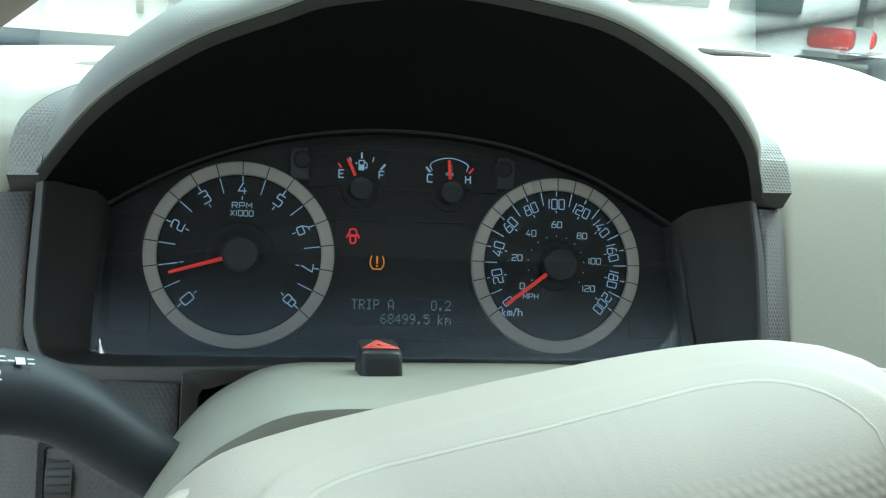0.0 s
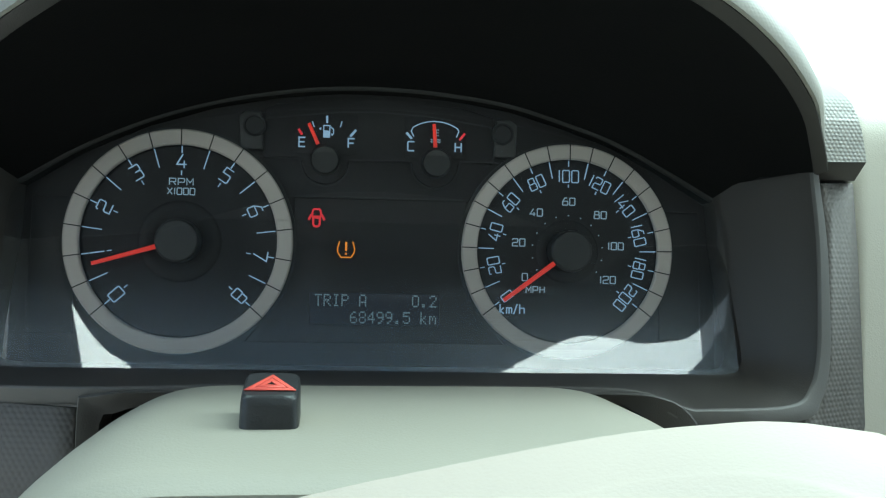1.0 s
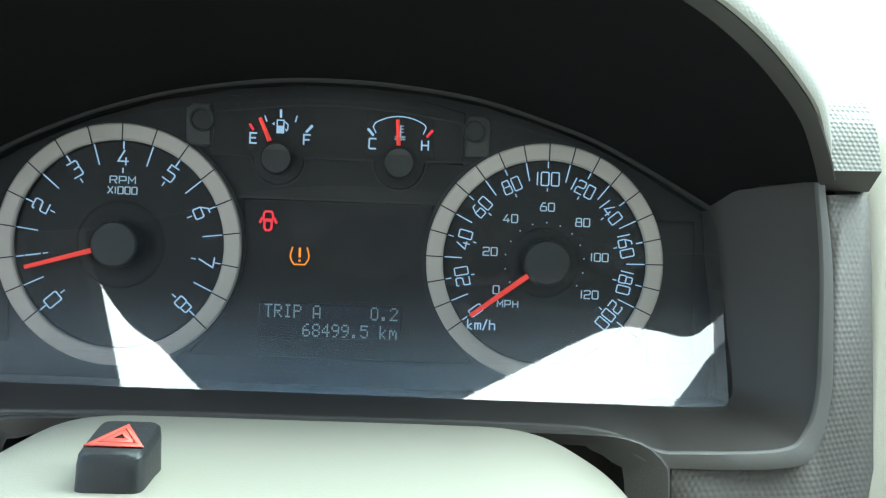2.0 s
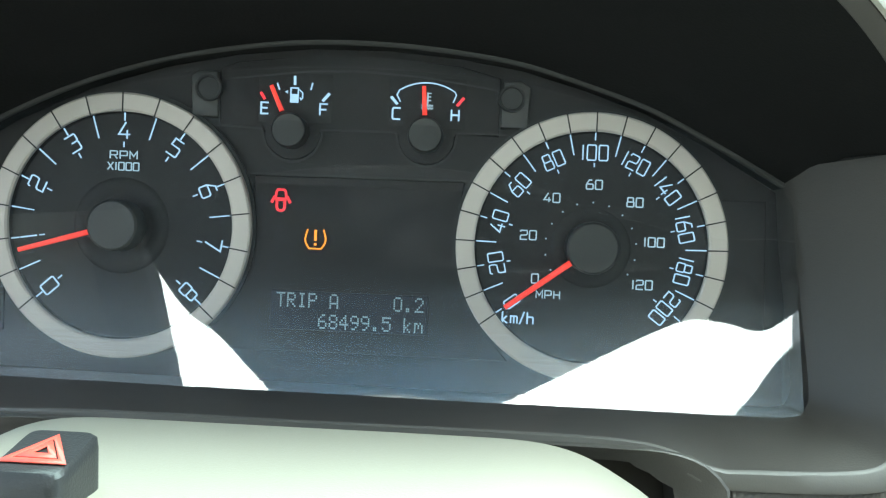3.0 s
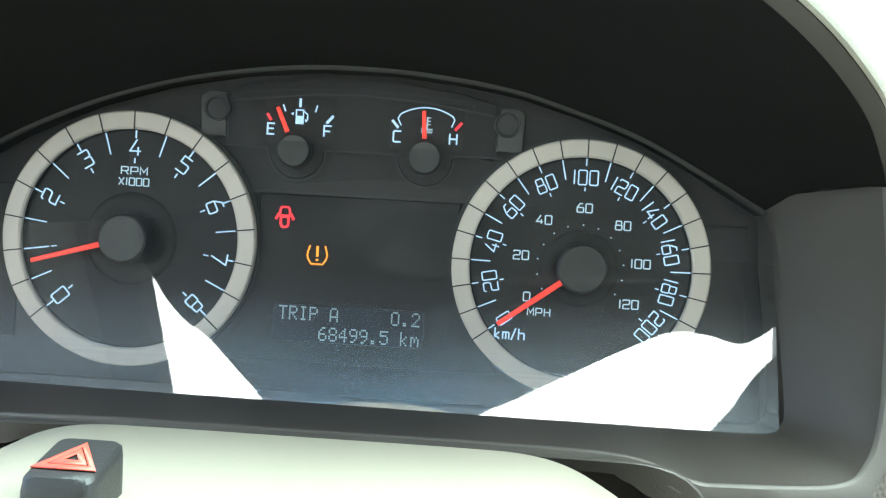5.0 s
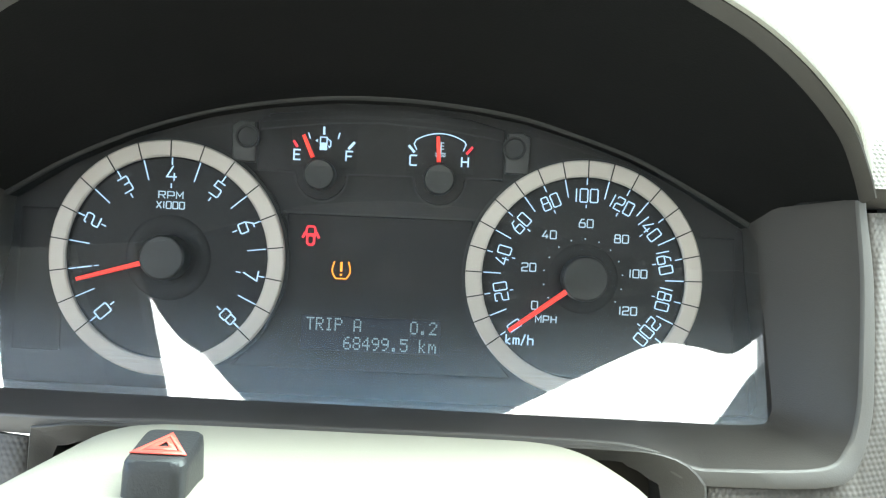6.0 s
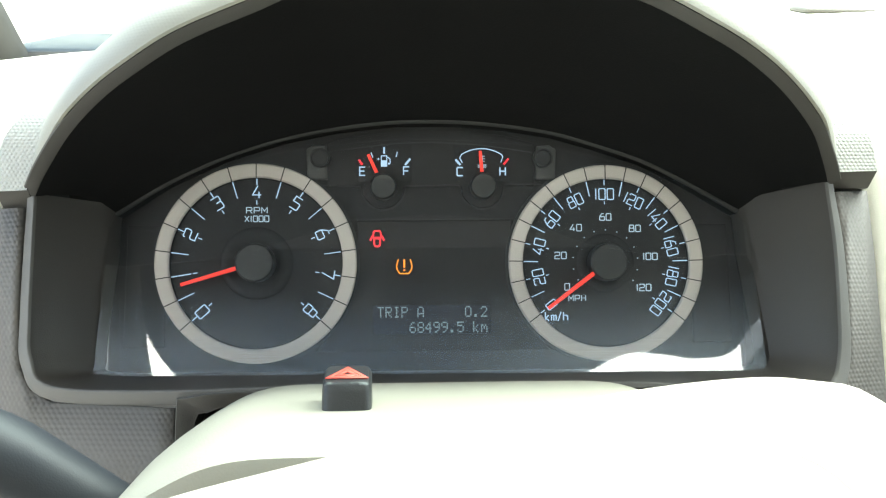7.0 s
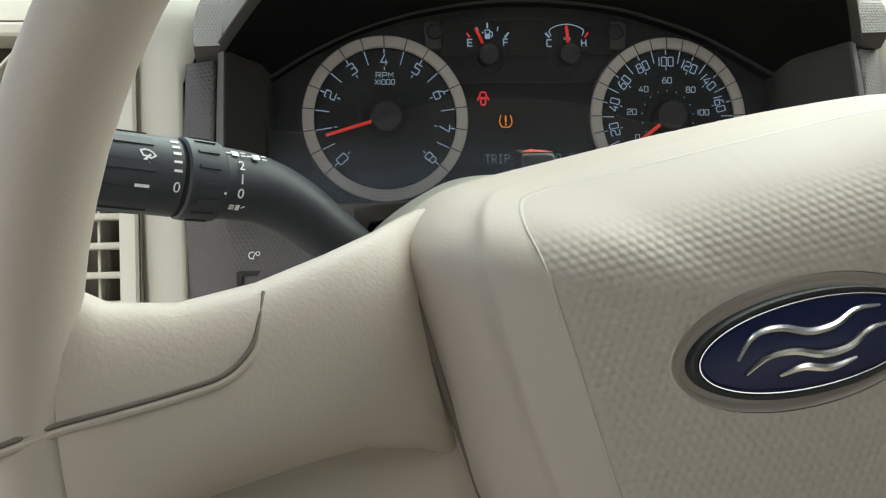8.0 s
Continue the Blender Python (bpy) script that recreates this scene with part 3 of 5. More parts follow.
# end caps of the hood: a studded face above a slanting underside
for name, poly, floor_z in (("left_hood_corner", [(-0.1925, 0.0318), (-0.2066, 0.0312), (-0.2066, 0.0400), (-0.2052, 0.0500), (-0.2016, 0.0600), (-0.1960, 0.0675), (-0.1870, 0.0755), (-0.1760, 0.0810), (-0.1740, 0.0720), (-0.1830, 0.0600), (-0.1900, 0.0450)], 0.0246),
                            ("right_hood_corner", [(0.1975, 0.0402), (0.2164, 0.0408), (0.2150, 0.0500), (0.2130, 0.0600), (0.2100, 0.0700), (0.2030, 0.0775), (0.1940, 0.0845), (0.1780, 0.0930), (0.1730, 0.0790), (0.1850, 0.0660), (0.1930, 0.0500)], 0.0335)):
    lean_back = lambda z: 14.0 * max(0.0, z - 0.052) ** 2
    low = min(z for x, z in poly) + 0.002
    poly = [poly[0], *[(p.x, p.y) for p in smooth_line([(x, z, 0) for x, z in poly[1:]], 5)]]
    walls, under, lining = bmesh.new(), bmesh.new(), bmesh.new()
    tip = max(range(len(poly)), key=lambda q: poly[q][1])
    for q in range(len(poly)):
        bottom = poly[q][1] < low and poly[(q + 1) % len(poly)][1] < low
        bm_ = under if bottom else lining if q >= tip else walls
        rows_ = []
        for y, grow, sink in ((-0.0640, 0.0, 0), (-0.0625, 0.0007, 0), (-0.0530, 0.0007, 1), (-0.0100, 0.0007, 1)):
            rows_.append([bm_.verts.new((x + math.copysign(grow, x) * (abs(x) > 0.195), min(-0.010, y + lean_back(z)), floor_z if sink and z < low else z)) for x, z in (poly[q], poly[(q + 1) % len(poly)])])
        for a, c in zip(rows_, rows_[1:]):
            bm_.faces.new((a[0], c[0], c[1], a[1]))
    front = panel(poly, lambda x, z: -0.0640 + lean_back(z), [("z", 0.051 + 0.002 * k) for k in range(20)])
    shell = join([front, walls])
    bmesh.ops.remove_doubles(shell, verts=shell.verts, dist=1e-5)
    bmesh.ops.remove_doubles(under, verts=under.verts, dist=1e-5)
    corner_cap = part(name, shell, BEIGE_CAP, dash, "pale studded end cap of the hood", 0, 40)
    seam = [(x, -0.0618 + lean_back(z), z) for x, z in poly[1:tip]]
    part("cap_joint", tube(seam, 0.0009, 8), TICK_BLACK, corner_cap, "dark joint beside the cap")
    part("cap_lining", lining, LINER, corner_cap, "black inner side")
    # the shade below the cap is put into a darker colour
    part("cap_underside", under, GREY, corner_cap, "underside coloured dark grey for its shade")


for x, z in ((-0.2010, 0.030), (0.2030, 0.034)):
    part("binnacle_side", rbox((x, -0.0190, z), (0.010, 0.050, 0.056), 0.001), LINER, dash, "black inner wall beside the cluster")
part("binnacle_back", rbox((-0.198, 0.045, 0.012), (0.064, 0.008, 0.084), 0.001), LINER, dash, "black inner wall behind the cluster")


# the padded body of the dashboard: an outline of (y, z) carried along x
def pad_section(x, low, brow, top, rise=0.0, edge=None, far=0.52):
    pts = [(0.03, -0.42), (-0.012, -0.40), (-0.030, -0.24), (-0.036, -0.152), (-0.0405, -0.08), (-0.043, 0.0), (-0.0425, 0.046), (-0.040, low + 0.012), (-0.034, low + 0.022), (-0.022, brow), (0.004, top - 0.004), (0.04, top + 0.012),
           (far * 0.3, top + far * 0.096 + rise * 0.7), (far * 0.55, top + far * 0.172 + rise), (far * 0.8, top + far * 0.250 + rise * 0.8), (far, top + far * 0.310 + rise * 0.4)]
    return [Vector((float(np.interp(p.z, *edge)) if edge else x, p.y, p.z)) for p in smooth_line([(0, y, z) for y, z in pts], 4)]


# beside the hood the pads close up to its end caps
left_edge = ([0.020, 0.030, 0.050, 0.075, 0.100], [-0.2165, -0.2080, -0.2060, -0.1990, -0.1800])
right_edge = ([-0.150, -0.080, -0.040, 0.0, 0.030, 0.040, 0.060, 0.080, 0.108], [0.2285, 0.2278, 0.2256, 0.2234, 0.2205, 0.2180, 0.2150, 0.2060, 0.1800])
left_skin = loft([pad_section(x, l, b, t, 0.0, e) for x, l, b, t, e in ((-0.2165, 0.045, 0.082, 0.100, left_edge), (-0.2200, 0.046, 0.083, 0.101, None), (-0.2460, 0.046, 0.083, 0.101, None), (-0.30, 0.045, 0.080, 0.098, None), (-0.3460, 0.043, 0.076, 0.094, None), (-0.38, 0.04, 0.07, 0.088, None), (-0.43, 0.03, 0.055, 0.07, None))], False)
# the opening for the air vent
holed = [f for f in left_skin[1] if not (-0.345 < sum(left_skin[0][k].x for k in f) / 4 < -0.247 and -0.152 < sum(left_skin[0][k].z for k in f) / 4 < 0.046)]
part("left_pad", (left_skin[0], holed), BEIGE, dash, "smooth beige vinyl pad", 0.003)
part("right_pad", loft([pad_section(x, l, b, t, r, e) for x, l, b, t, r, e in ((0.2255, 0.05, 0.085, 0.104, 0.008, right_edge), (0.229, 0.05, 0.087, 0.106, 0.012, None), (0.26, 0.05, 0.088, 0.108, 0.026, None), (0.30, 0.05, 0.088, 0.108, 0.038, None), (0.36, 0.05, 0.087, 0.107, 0.043, None), (0.42, 0.048, 0.085, 0.106, 0.040, None), (0.47, 0.045, 0.08, 0.100, 0.028, None), (0.52, 0.042, 0.075, 0.095, 0.010, None), (0.60, 0.036, 0.065, 0.085, -0.004, None), (0.75, 0.02, 0.045, 0.06, 0.0, None), (1.05, 0.0, 0.02, 0.03, 0.0, None))], False), BEIGE, dash, "smooth beige vinyl pad", 0.003)
part("speaker_grille", rbox((0.325, 0.196, 0.2060), (0.055, 0.034, 0.004), 0.0018, 3, (20, 0, 0)), GREY, dash, "small dark grille on top of the dashboard")
part("top_pad", loft([[Vector((x, 0.0 + 0.94 * g, 0.100 + 0.300 * g)) for g in (0.06, 0.2, 0.4, 0.56)] for x in (-0.200, -0.1, 0.1, 0.205)], False), BEIGE, dash, "beige pad ahead of the hood", 0.004)

# ---- instrument cluster ----
cluster = thing("instrument_cluster", (0, 0, 0), "black instrument cluster with lit blue-white numerals and red needles", "instrument cluster")
plate = [(-0.172, 0.0215), *face_arc[1:-1], (0.172, 0.0215), (0.174, -0.062), (-0.174, -0.062)]
part("face_plate", prism(plate, 0.0035, 0.012), FACE, cluster, "dark grey gauge face")
# raised fields of the face
arc_top = [p for p in face_arc if abs(p[0]) < 0.058]
part("upper_field", prism([(-0.0565, 0.0420), (-0.0565, 0.0655), *[(x, z - 0.003) for x, z in arc_top], (0.0565, 0.0655), (0.0565, 0.0420), *arc(0.0275, 0.0412, 0.0115, 80, 280, 14), *arc(-0.0268, 0.0412, 0.0115, 80, 280, 14)], 0.0015, 0.004, 0.0006), FACE, cluster)
part("lower_field", prism([(-0.0415, 0.0228), (0.0440, 0.0232), (0.0400, 0.0), (0.0480, -0.030), (0.0640, -0.0480), (-0.0640, -0.0480), (-0.0480, -0.030), (-0.0400, 0.0)], 0.0018, 0.004, 0.0005), FACE, cluster)
for s in (-1, 1):
    part("side_field", prism([(s * 0.1440, 0.0205), (s * 0.1640, 0.0205), (s * 0.1660, -0.045), (s * 0.1440, -0.045)], 0.0022, 0.004, 0.0005), FACE, cluster)
    tab = part("screw_tab", prism([(s * 0.0680, 0.0455), (s * 0.0685, 0.0620), (s * 0.0650, 0.0645), (s * 0.0580, 0.0640), (s * 0.0570, 0.0455)], 0.0005, 0.004, 0.0008), TAB, cluster)
    part("screw_hole", lathe([(0.0, 0.0), (0.0042, 0.0), (0.0046, -0.0008), (0.0054, -0.0010), (0.0056, 0.0015)], s * 0.0612, 0.0572, 32), FACE_DARK, tab, "round recessed hole")


def dial(name, cx, cz, label, well):
    d = part(name, lathe([(0.0, 0.0005), (0.0455, 0.0005), (0.0462, -0.0008), (0.0462, 0.004)], cx, cz, 96), FACE_DIAL, cluster, label)
    part("ring", lathe([(0.0462, 0.003), (0.0462, -0.0026), (0.0470, -0.0032), (0.0530, -0.0032), (0.0537, -0.0026), (0.0537, 0.004)], cx, cz, 128), RING, d, "pale satin ring")
    part("ring_joint", lathe([(0.0536, 0.0008), (0.0552, 0.0008), (0.0553, 0.0035)], cx, cz, 96), TICK_BLACK, d, "black joint round the ring")
    part("well", lathe([(well - 0.0070, 0.0004), (well - 0.0045, -0.0001), (well - 0.0012, -0.0003), (well, 0.0004)], cx, cz, 72), FACE_DIAL, d, "", 0, 80)
    return d


def needle(parent, cx, cz, angle, r0, r1, cap, lift, width):
    a = radians(angle)
    ux, uz = math.sin(a), math.cos(a)
    px, pz = uz, -ux
    quad = [(cx + ux * r + px * w, cz + uz * r + pz * w) for r, w in ((r0, -width / 2), (r1, -width * 0.4), (r1, width * 0.4), (r0, width / 2))]
    part("needle", prism(quad, -lift, -lift + 0.0012, 0.0004), NEEDLE, parent, "lit red needle")
    part("needle_cap", lathe([(0.0, -lift - 0.0025), (cap * 0.9, -lift - 0.0025), (cap * 0.985, -lift - 0.0018), (cap, -lift - 0.0008), (cap, 0.002)], cx, cz, 48), HUB, parent, "round black needle cap")


TX, SX, SZ = -0.095, 0.095, -0.0008
tach = dial("tachometer", TX, 0.0, "tachometer dial from 0 to 8", 0.0196)
for k in range(17):
    a = -132 + 16.5 * k
    s, c = math.sin(radians(a)), math.cos(radians(a))
    part("ring_mark", stroke([(TX + s * 0.0455, c * 0.0455), (TX + s * 0.0537, c * 0.0537)], 0.00055, -0.0032, 0.0002), TICK_BLACK, tach)
    r0 = 0.0365 if k % 2 else 0.0425
    part("scale_mark", stroke([(TX + s * r0, c * r0), (TX + s * 0.0458, c * 0.0458)], 0.0005 if k % 2 else 0.00055, -0.0002), NUMBERS, tach)
    if k % 2 == 0:
        part("numeral", numerals(str(k // 2), 0.0068, TX + s * 0.0386, c * 0.0386, -0.0001, a, 0.68, 0.3, 0.085), NUMBERS, tach)
        part("scale_mark", stroke([(TX + s * 0.0318, c * 0.0318), (TX + s * 0.0340, c * 0.0340)], 0.0005, -0.0002), NUMBERS, tach)
part("lettering", numerals("RPM", 0.0031, TX, 0.0286, -0.0001, 0, 0.95, 0.36, 0.15), NUMBERS_DIM, tach)
part("lettering", numerals("X1000", 0.0031, TX, 0.0240, -0.0001, 0, 0.72, 0.26, 0.15), NUMBERS_DIM, tach)
needle(tach, TX, 0.0, -106.5, 0.0095, 0.0405, 0.0103, 0.008, 0.0022)

speed = dial("speedometer", SX, SZ, "speedometer dial from 0 to 200 km/h with a small mph scale", 0.0160)
for k in range(21):
    a = -127 + 12.7 * k
    s, c = math.sin(radians(a)), math.cos(radians(a))
    part("ring_mark", stroke([(SX + s * 0.0455, SZ + c * 0.0455), (SX + s * 0.0537, SZ + c * 0.0537)], 0.00055, -0.0032, 0.0002), TICK_BLACK, speed)
    r0 = 0.0375 if k % 2 else 0.0428
    part("scale_mark", stroke([(SX + s * r0, SZ + c * r0), (SX + s * 0.0458, SZ + c * 0.0458)], 0.0005, -0.0002), NUMBERS, speed)
    if k % 2 == 0:
        v = k * 10
        part("numeral", numerals(str(v), 0.0060, SX + s * 0.0379, SZ + c * 0.0379, -0.0001, a, 0.58, 0.20, 0.088), NUMBERS, speed)
        part("scale_mark", stroke([(SX + s * 0.0322, SZ + c * 0.0322), (SX + s * 0.0338, SZ + c * 0.0338)], 0.0005, -0.0002), NUMBERS, speed)
for k in range(13):
    a = -121.5 + 20.4 * k
    s, c = math.sin(radians(a)), math.cos(radians(a))
    if k % 2 == 0:
        part("numeral", numerals(str(k * 10), 0.0036, SX + s * 0.0252, SZ + c * 0.0252, -0.0001, 0, 0.74, 0.26, 0.14), NUMBERS_DIM, speed)
    part("scale_mark", stroke([(SX + s * 0.0178, SZ + c * 0.0178), (SX + s * 0.0184, SZ + c * 0.0184)], 0.0006, -0.0002), NUMBERS_DIM, speed)
part("lettering", numerals("MPH", 0.0031, 0.0790, -0.0202, -0.0001, 0, 0.80, 0.32, 0.15), NUMBERS_DIM, speed)
part("lettering", numerals("km/h", 0.0046, 0.0675, -0.0300, -0.0001, 0, 0.56, 0.16, 0.13), NUMBERS, speed)
needle(speed, SX, SZ, -126.8, 0.0095, 0.0415, 0.0103, 0.008, 0.0024)

# fuel and temperature gauges
fuel = part("fuel_gauge", rbox((-0.0262, 0.0019, 0.0545), (0.030, 0.001, 0.020), 0.0003), FACE, cluster, "small fuel gauge, nearly empty")
FY = 0.0004
for pts, w, m in (([(-0.0400, 0.0562), (-0.0382, 0.0535)], 0.0011, RED_LAMP), ([(-0.0334, 0.0602), (-0.0324, 0.0575)], 0.0006, NUMBERS), ([(-0.0263, 0.0632), (-0.0262, 0.0596)], 0.0010, NUMBERS),
                  ([(-0.0190, 0.0607), (-0.0197, 0.0578)], 0.0006, NUMBERS), ([(-0.0120, 0.0567), (-0.0148, 0.0534)], 0.0011, NUMBERS)):
    part("scale_mark", stroke(pts, w, FY), m, fuel)
part("lettering", numerals("E", 0.0045, -0.0381, 0.0499, FY, 0, 0.72, 0.2, 0.15), NUMBERS, fuel)
part("lettering", numerals("F", 0.0045, -0.0142, 0.0501, FY, 0, 0.72, 0.2, 0.15), NUMBERS, fuel)
pump = [rbox((-0.0263, FY, 0.0542), (0.0034, 0.0005, 0.0034), 0), stroke([(-0.0278, 0.0558), (-0.0278, 0.0584), (-0.0248, 0.0584), (-0.0248, 0.0558)], 0.0005, FY + 0.0002),
        stroke([(-0.0244, 0.0578), (-0.0230, 0.0566), (-0.0230, 0.0545), (-0.0236, 0.0538), (-0.0240, 0.0546)], 0.0005, FY + 0.0002), prism([(-0.0302, 0.0567), (-0.0290, 0.0574), (-0.0290, 0.0560)], FY - 0.0002, FY + 0.0003)]
part("pump_symbol", join(pump), NUMBERS, fuel, "lit fuel pump symbol")
needle(fuel, -0.0268, 0.0408, -24.5, 0.0085, 0.0195, 0.0070, 0.0045, 0.0019)
temp = part("temperature_gauge", rbox((0.0274, 0.0019, 0.0545), (0.031, 0.001, 0.020), 0.0003), FACE, cluster, "small coolant temperature gauge at the middle")
part("scale_mark", stroke([(0.0128, 0.0564), (0.0155, 0.0534)], 0.0011, FY), NUMBERS, temp)
part("scale_mark", stroke([(0.0421, 0.0569), (0.0394, 0.0536)], 0.0011, FY), RED_LAMP, temp)
part("scale_arc", stroke([(0.0166, 0.0545), (0.0152, 0.0572), *arc(0.0272, 0.0420, 0.0204, -33, 33, 16), (0.0390, 0.0578), (0.0378, 0.0548)], 0.0005, FY), NUMBERS, temp)
part("lettering", numerals("C", 0.0045, 0.0152, 0.0497, FY, 0, 0.72, 0.2, 0.15), NUMBERS, temp)
part("lettering", numerals("H", 0.0045, 0.0388, 0.0498, FY, 0, 0.72, 0.2, 0.15), NUMBERS, temp)
therm = [stroke([(0.0276, 0.0585), (0.0276, 0.0530)], 0.0006, FY)] + [stroke([(0.0276, z), (0.0290, z)], 0.0004, FY) for z in (0.0582, 0.0568, 0.0554)] + \
        [stroke([(0.0250 + 0.0006 * i, z + 0.0003 * (-1) ** i) for i in range(9)], 0.0004, FY) for z in (0.0533, 0.0522)]
part("coolant_symbol", join(therm), NUMBERS_DIM, temp, "lit coolant symbol")
needle(temp, 0.0275, 0.0410, -4.0, 0.0080, 0.0195, 0.0070, 0.0045, 0.0019)

# warning lamps and the message display
LY = 0.0016
door = [stroke([(-0.0322, 0.0166), (-0.0316, 0.0173), (-0.0290, 0.0173), (-0.0284, 0.0166), (-0.0281, 0.0138)], 0.0009, LY), stroke([(-0.0322, 0.0166), (-0.0325, 0.0138)], 0.0009, LY), stroke([(-0.0325, 0.0134), (-0.0281, 0.0134)], 0.0014, LY),
        stroke([(-0.0328, 0.0146), (-0.0341, 0.0120)], 0.0011, LY), stroke([(-0.0278, 0.0146), (-0.0264, 0.0120)], 0.0011, LY),
        stroke([(-0.0319, 0.0132), (-0.0319, 0.0100), (-0.0314, 0.0091), (-0.0303, 0.0088), (-0.0292, 0.0091), (-0.0287, 0.0100), (-0.0287, 0.0132)], 0.0010, LY)]
part("door_lamp", join(door), RED_LAMP, cluster, "lit red open-door symbol")
tyre = [stroke([(-0.0188, 0.0018), *[(-0.0156 - 0.0042 * math.cos(radians(q)), -0.0022 - 0.0042 * math.sin(radians(q))) for q in (-20, 0, 20, 40)], (-0.0180, -0.0060), (-0.0132, -0.0060), *[(-0.0156 + 0.0042 * math.cos(radians(q)), -0.0022 - 0.0042 * math.sin(radians(q))) for q in (40, 20, 0, -20)], (-0.0124, 0.0018)], 0.0006, LY),
        stroke([(-0.0156, 0.0016), (-0.0156, -0.0028)], 0.0010, LY), stroke([(-0.0156, -0.0038), (-0.0156, -0.0047)], 0.0010, LY)]
part("tyre_lamp", join(tyre), AMBER_LAMP, cluster, "lit amber tyre pressure symbol")
screen = part("message_display", rbox((-0.0008, 0.0016, -0.0312), (0.0640, 0.0016, 0.0158), 0.0006), LCD, cluster, "dark message display with a trip and distance reading")
part("lettering", dot_text("TRIP A", -0.0300, -0.0270, 0.0007), LCD_TEXT, screen)
part("lettering", dot_text("0.2", 0.0176, -0.0270, 0.0007), LCD_TEXT, screen)
part("lettering", dot_text("68499.5 km", -0.0127, -0.0353, 0.0007), LCD_TEXT, screen)

# dark gaps between the face's fields
for line in ([(-0.0600, 0.0425), (-0.0395, 0.0418), *arc(-0.0268, 0.0408, 0.0120, -95, -265, 14), (-0.0150, 0.0420), (0.0150, 0.0423), *arc(0.0275, 0.0410, 0.0120, -95, -265, 14), (0.0400, 0.0428), (0.0600, 0.0430)], [(-0.0470, 0.0236), (0.0, 0.0237), (0.0470, 0.0238)],
             [(-0.0568, 0.0430), (-0.0572, 0.0590), (-0.0550, 0.0612), (-0.0200, 0.0655), (0.0, 0.0662), (0.0250, 0.0648), (0.0545, 0.0608), (0.0568, 0.0590), (0.0570, 0.0432)]):
    part("panel_gap", stroke(line, 0.0007, 0.0016, 0.0003), FACE_DARK, cluster)

# the clear lens, its foot nearer to the driver
lens_rows = []
for k in range(15):
    z = -0.0585 + 0.1335 * k / 14
    half = 0.169 if z < 0.025 else float(np.interp(z, [p[1] for p in face_arc[7:]][::-1], [p[0] for p in face_arc[7:]][::-1]))
    y = -0.0385 + (z + 0.0565) * 0.312
    lens_rows.append([Vector((half * u, y + 0.0006 * max(0.0, abs(u) - 0.93) / 0.07, z)) for u in np.linspace(-1, 1, 41)])
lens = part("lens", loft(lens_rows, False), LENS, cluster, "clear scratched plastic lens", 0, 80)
lens.visible_shadow = False

# ---- steering column ----
column = thing("steering_column", (0, -0.15, -0.12), "beige plastic steering column shroud below the cluster", "steering column")
half_top = [(0.0, -0.0580), (0.045, -0.0580), (0.068, -0.0585), (0.082, -0.0613), (0.094, -0.0672), (0.106, -0.0755), (0.118, -0.0890), (0.128, -0.1060), (0.132, -0.1300)]
crown = smooth_line([(x, 0, z) for x, z in mirrored(half_top)[:-1] + half_top], 4)


def shroud_row(y, drop, shrink):
    return [Vector((p.x * shrink, y, -0.13 + (p.z + 0.13) * (1 - drop))) for p in crown]


part("upper_shroud", loft([shroud_row(*r) for r in ((-0.095, 0.06, 0.985), (-0.100, 0.005, 1.0), (-0.15, 0.0, 0.985), (-0.18, 0.008, 0.975), (-0.205, 0.045, 0.967), (-0.224, 0.088, 0.962), (-0.230, 0.106, 0.958), (-0.2335, 0.135, 0.95), (-0.2345, 0.19, 0.935), (-0.235, 0.42, 0.89))], False), BEIGE_COLUMN, column, "upper half of the beige column shroud", 0.003)
part("lower_shroud", loft([[Vector((0.13 * s * math.cos(q), y, -0.131 - 0.045 * math.sin(q))) for q in np.linspace(0, math.pi, 25)] for y, s in ((-0.06, 0.96), (-0.10, 1.0), (-0.20, 0.96), (-0.24, 0.93))], False), BEIGE, column, "lower half of the beige column shroud", 0.003)
part("steering_shaft", tube([(0, -0.05, -0.12), (0, -0.33, -0.122)], 0.03, 24), BLACK, column)
HX, HY, HZ = -0.0388, -0.1815, -0.0026
part("hazard_socket", rbox((HX + 0.0004, HY - 0.0004, HZ - 0.0563), (0.0205, 0.0250, 0.0014), 0.0006, 2, (4, 0, 0)), TICK_BLACK, column, "dark socket of the hazard switch")
button_rings = []
for z, grow in ((-0.060, 1.04), (-0.0485, 1.0), (-0.0464, 0.97), (-0.0455, 0.88)):
    ring = []
    for q in range(32):
        a = 2 * math.pi * (q + 0.5) / 32
        cx, sx = math.cos(a), math.sin(a)
        px = math.copysign(abs(cx) ** 0.28, cx) * 0.0083 * grow
        py = math.copysign(abs(sx) ** 0.28, sx) * 0.0108 * grow
        rise = 0.0 if z < -0.055 else 0.0025 * (py / 0.0108) + 0.0012
        ring.append(Vector((HX + px, HY + py, HZ + z + rise)))
    button_rings.append(ring)
button = part("hazard_switch", loft(button_rings), BLACK, column, "black hazard switch with a red triangle")
slope = Matrix.Translation((HX, HY, HZ - 0.0442)) @ Matrix.Rotation(math.atan(0.0025 / 0.0108), 4, "X")


def tri_ring(size_out, size_in, lift):
    bm = bmesh.new()
    pts = []
    for s in (size_out, size_in):
        pts.append([bm.verts.new(slope @ Vector((s * x, s * y - 0.0006, lift))) for x, y in ((-1, -0.75), (1, -0.75), (0, 1.05))])
    for i in range(3):
        j = (i + 1) % 3
        bm.faces.new((pts[0][i], pts[0][j], pts[1][j], pts[1][i]))
    return bm


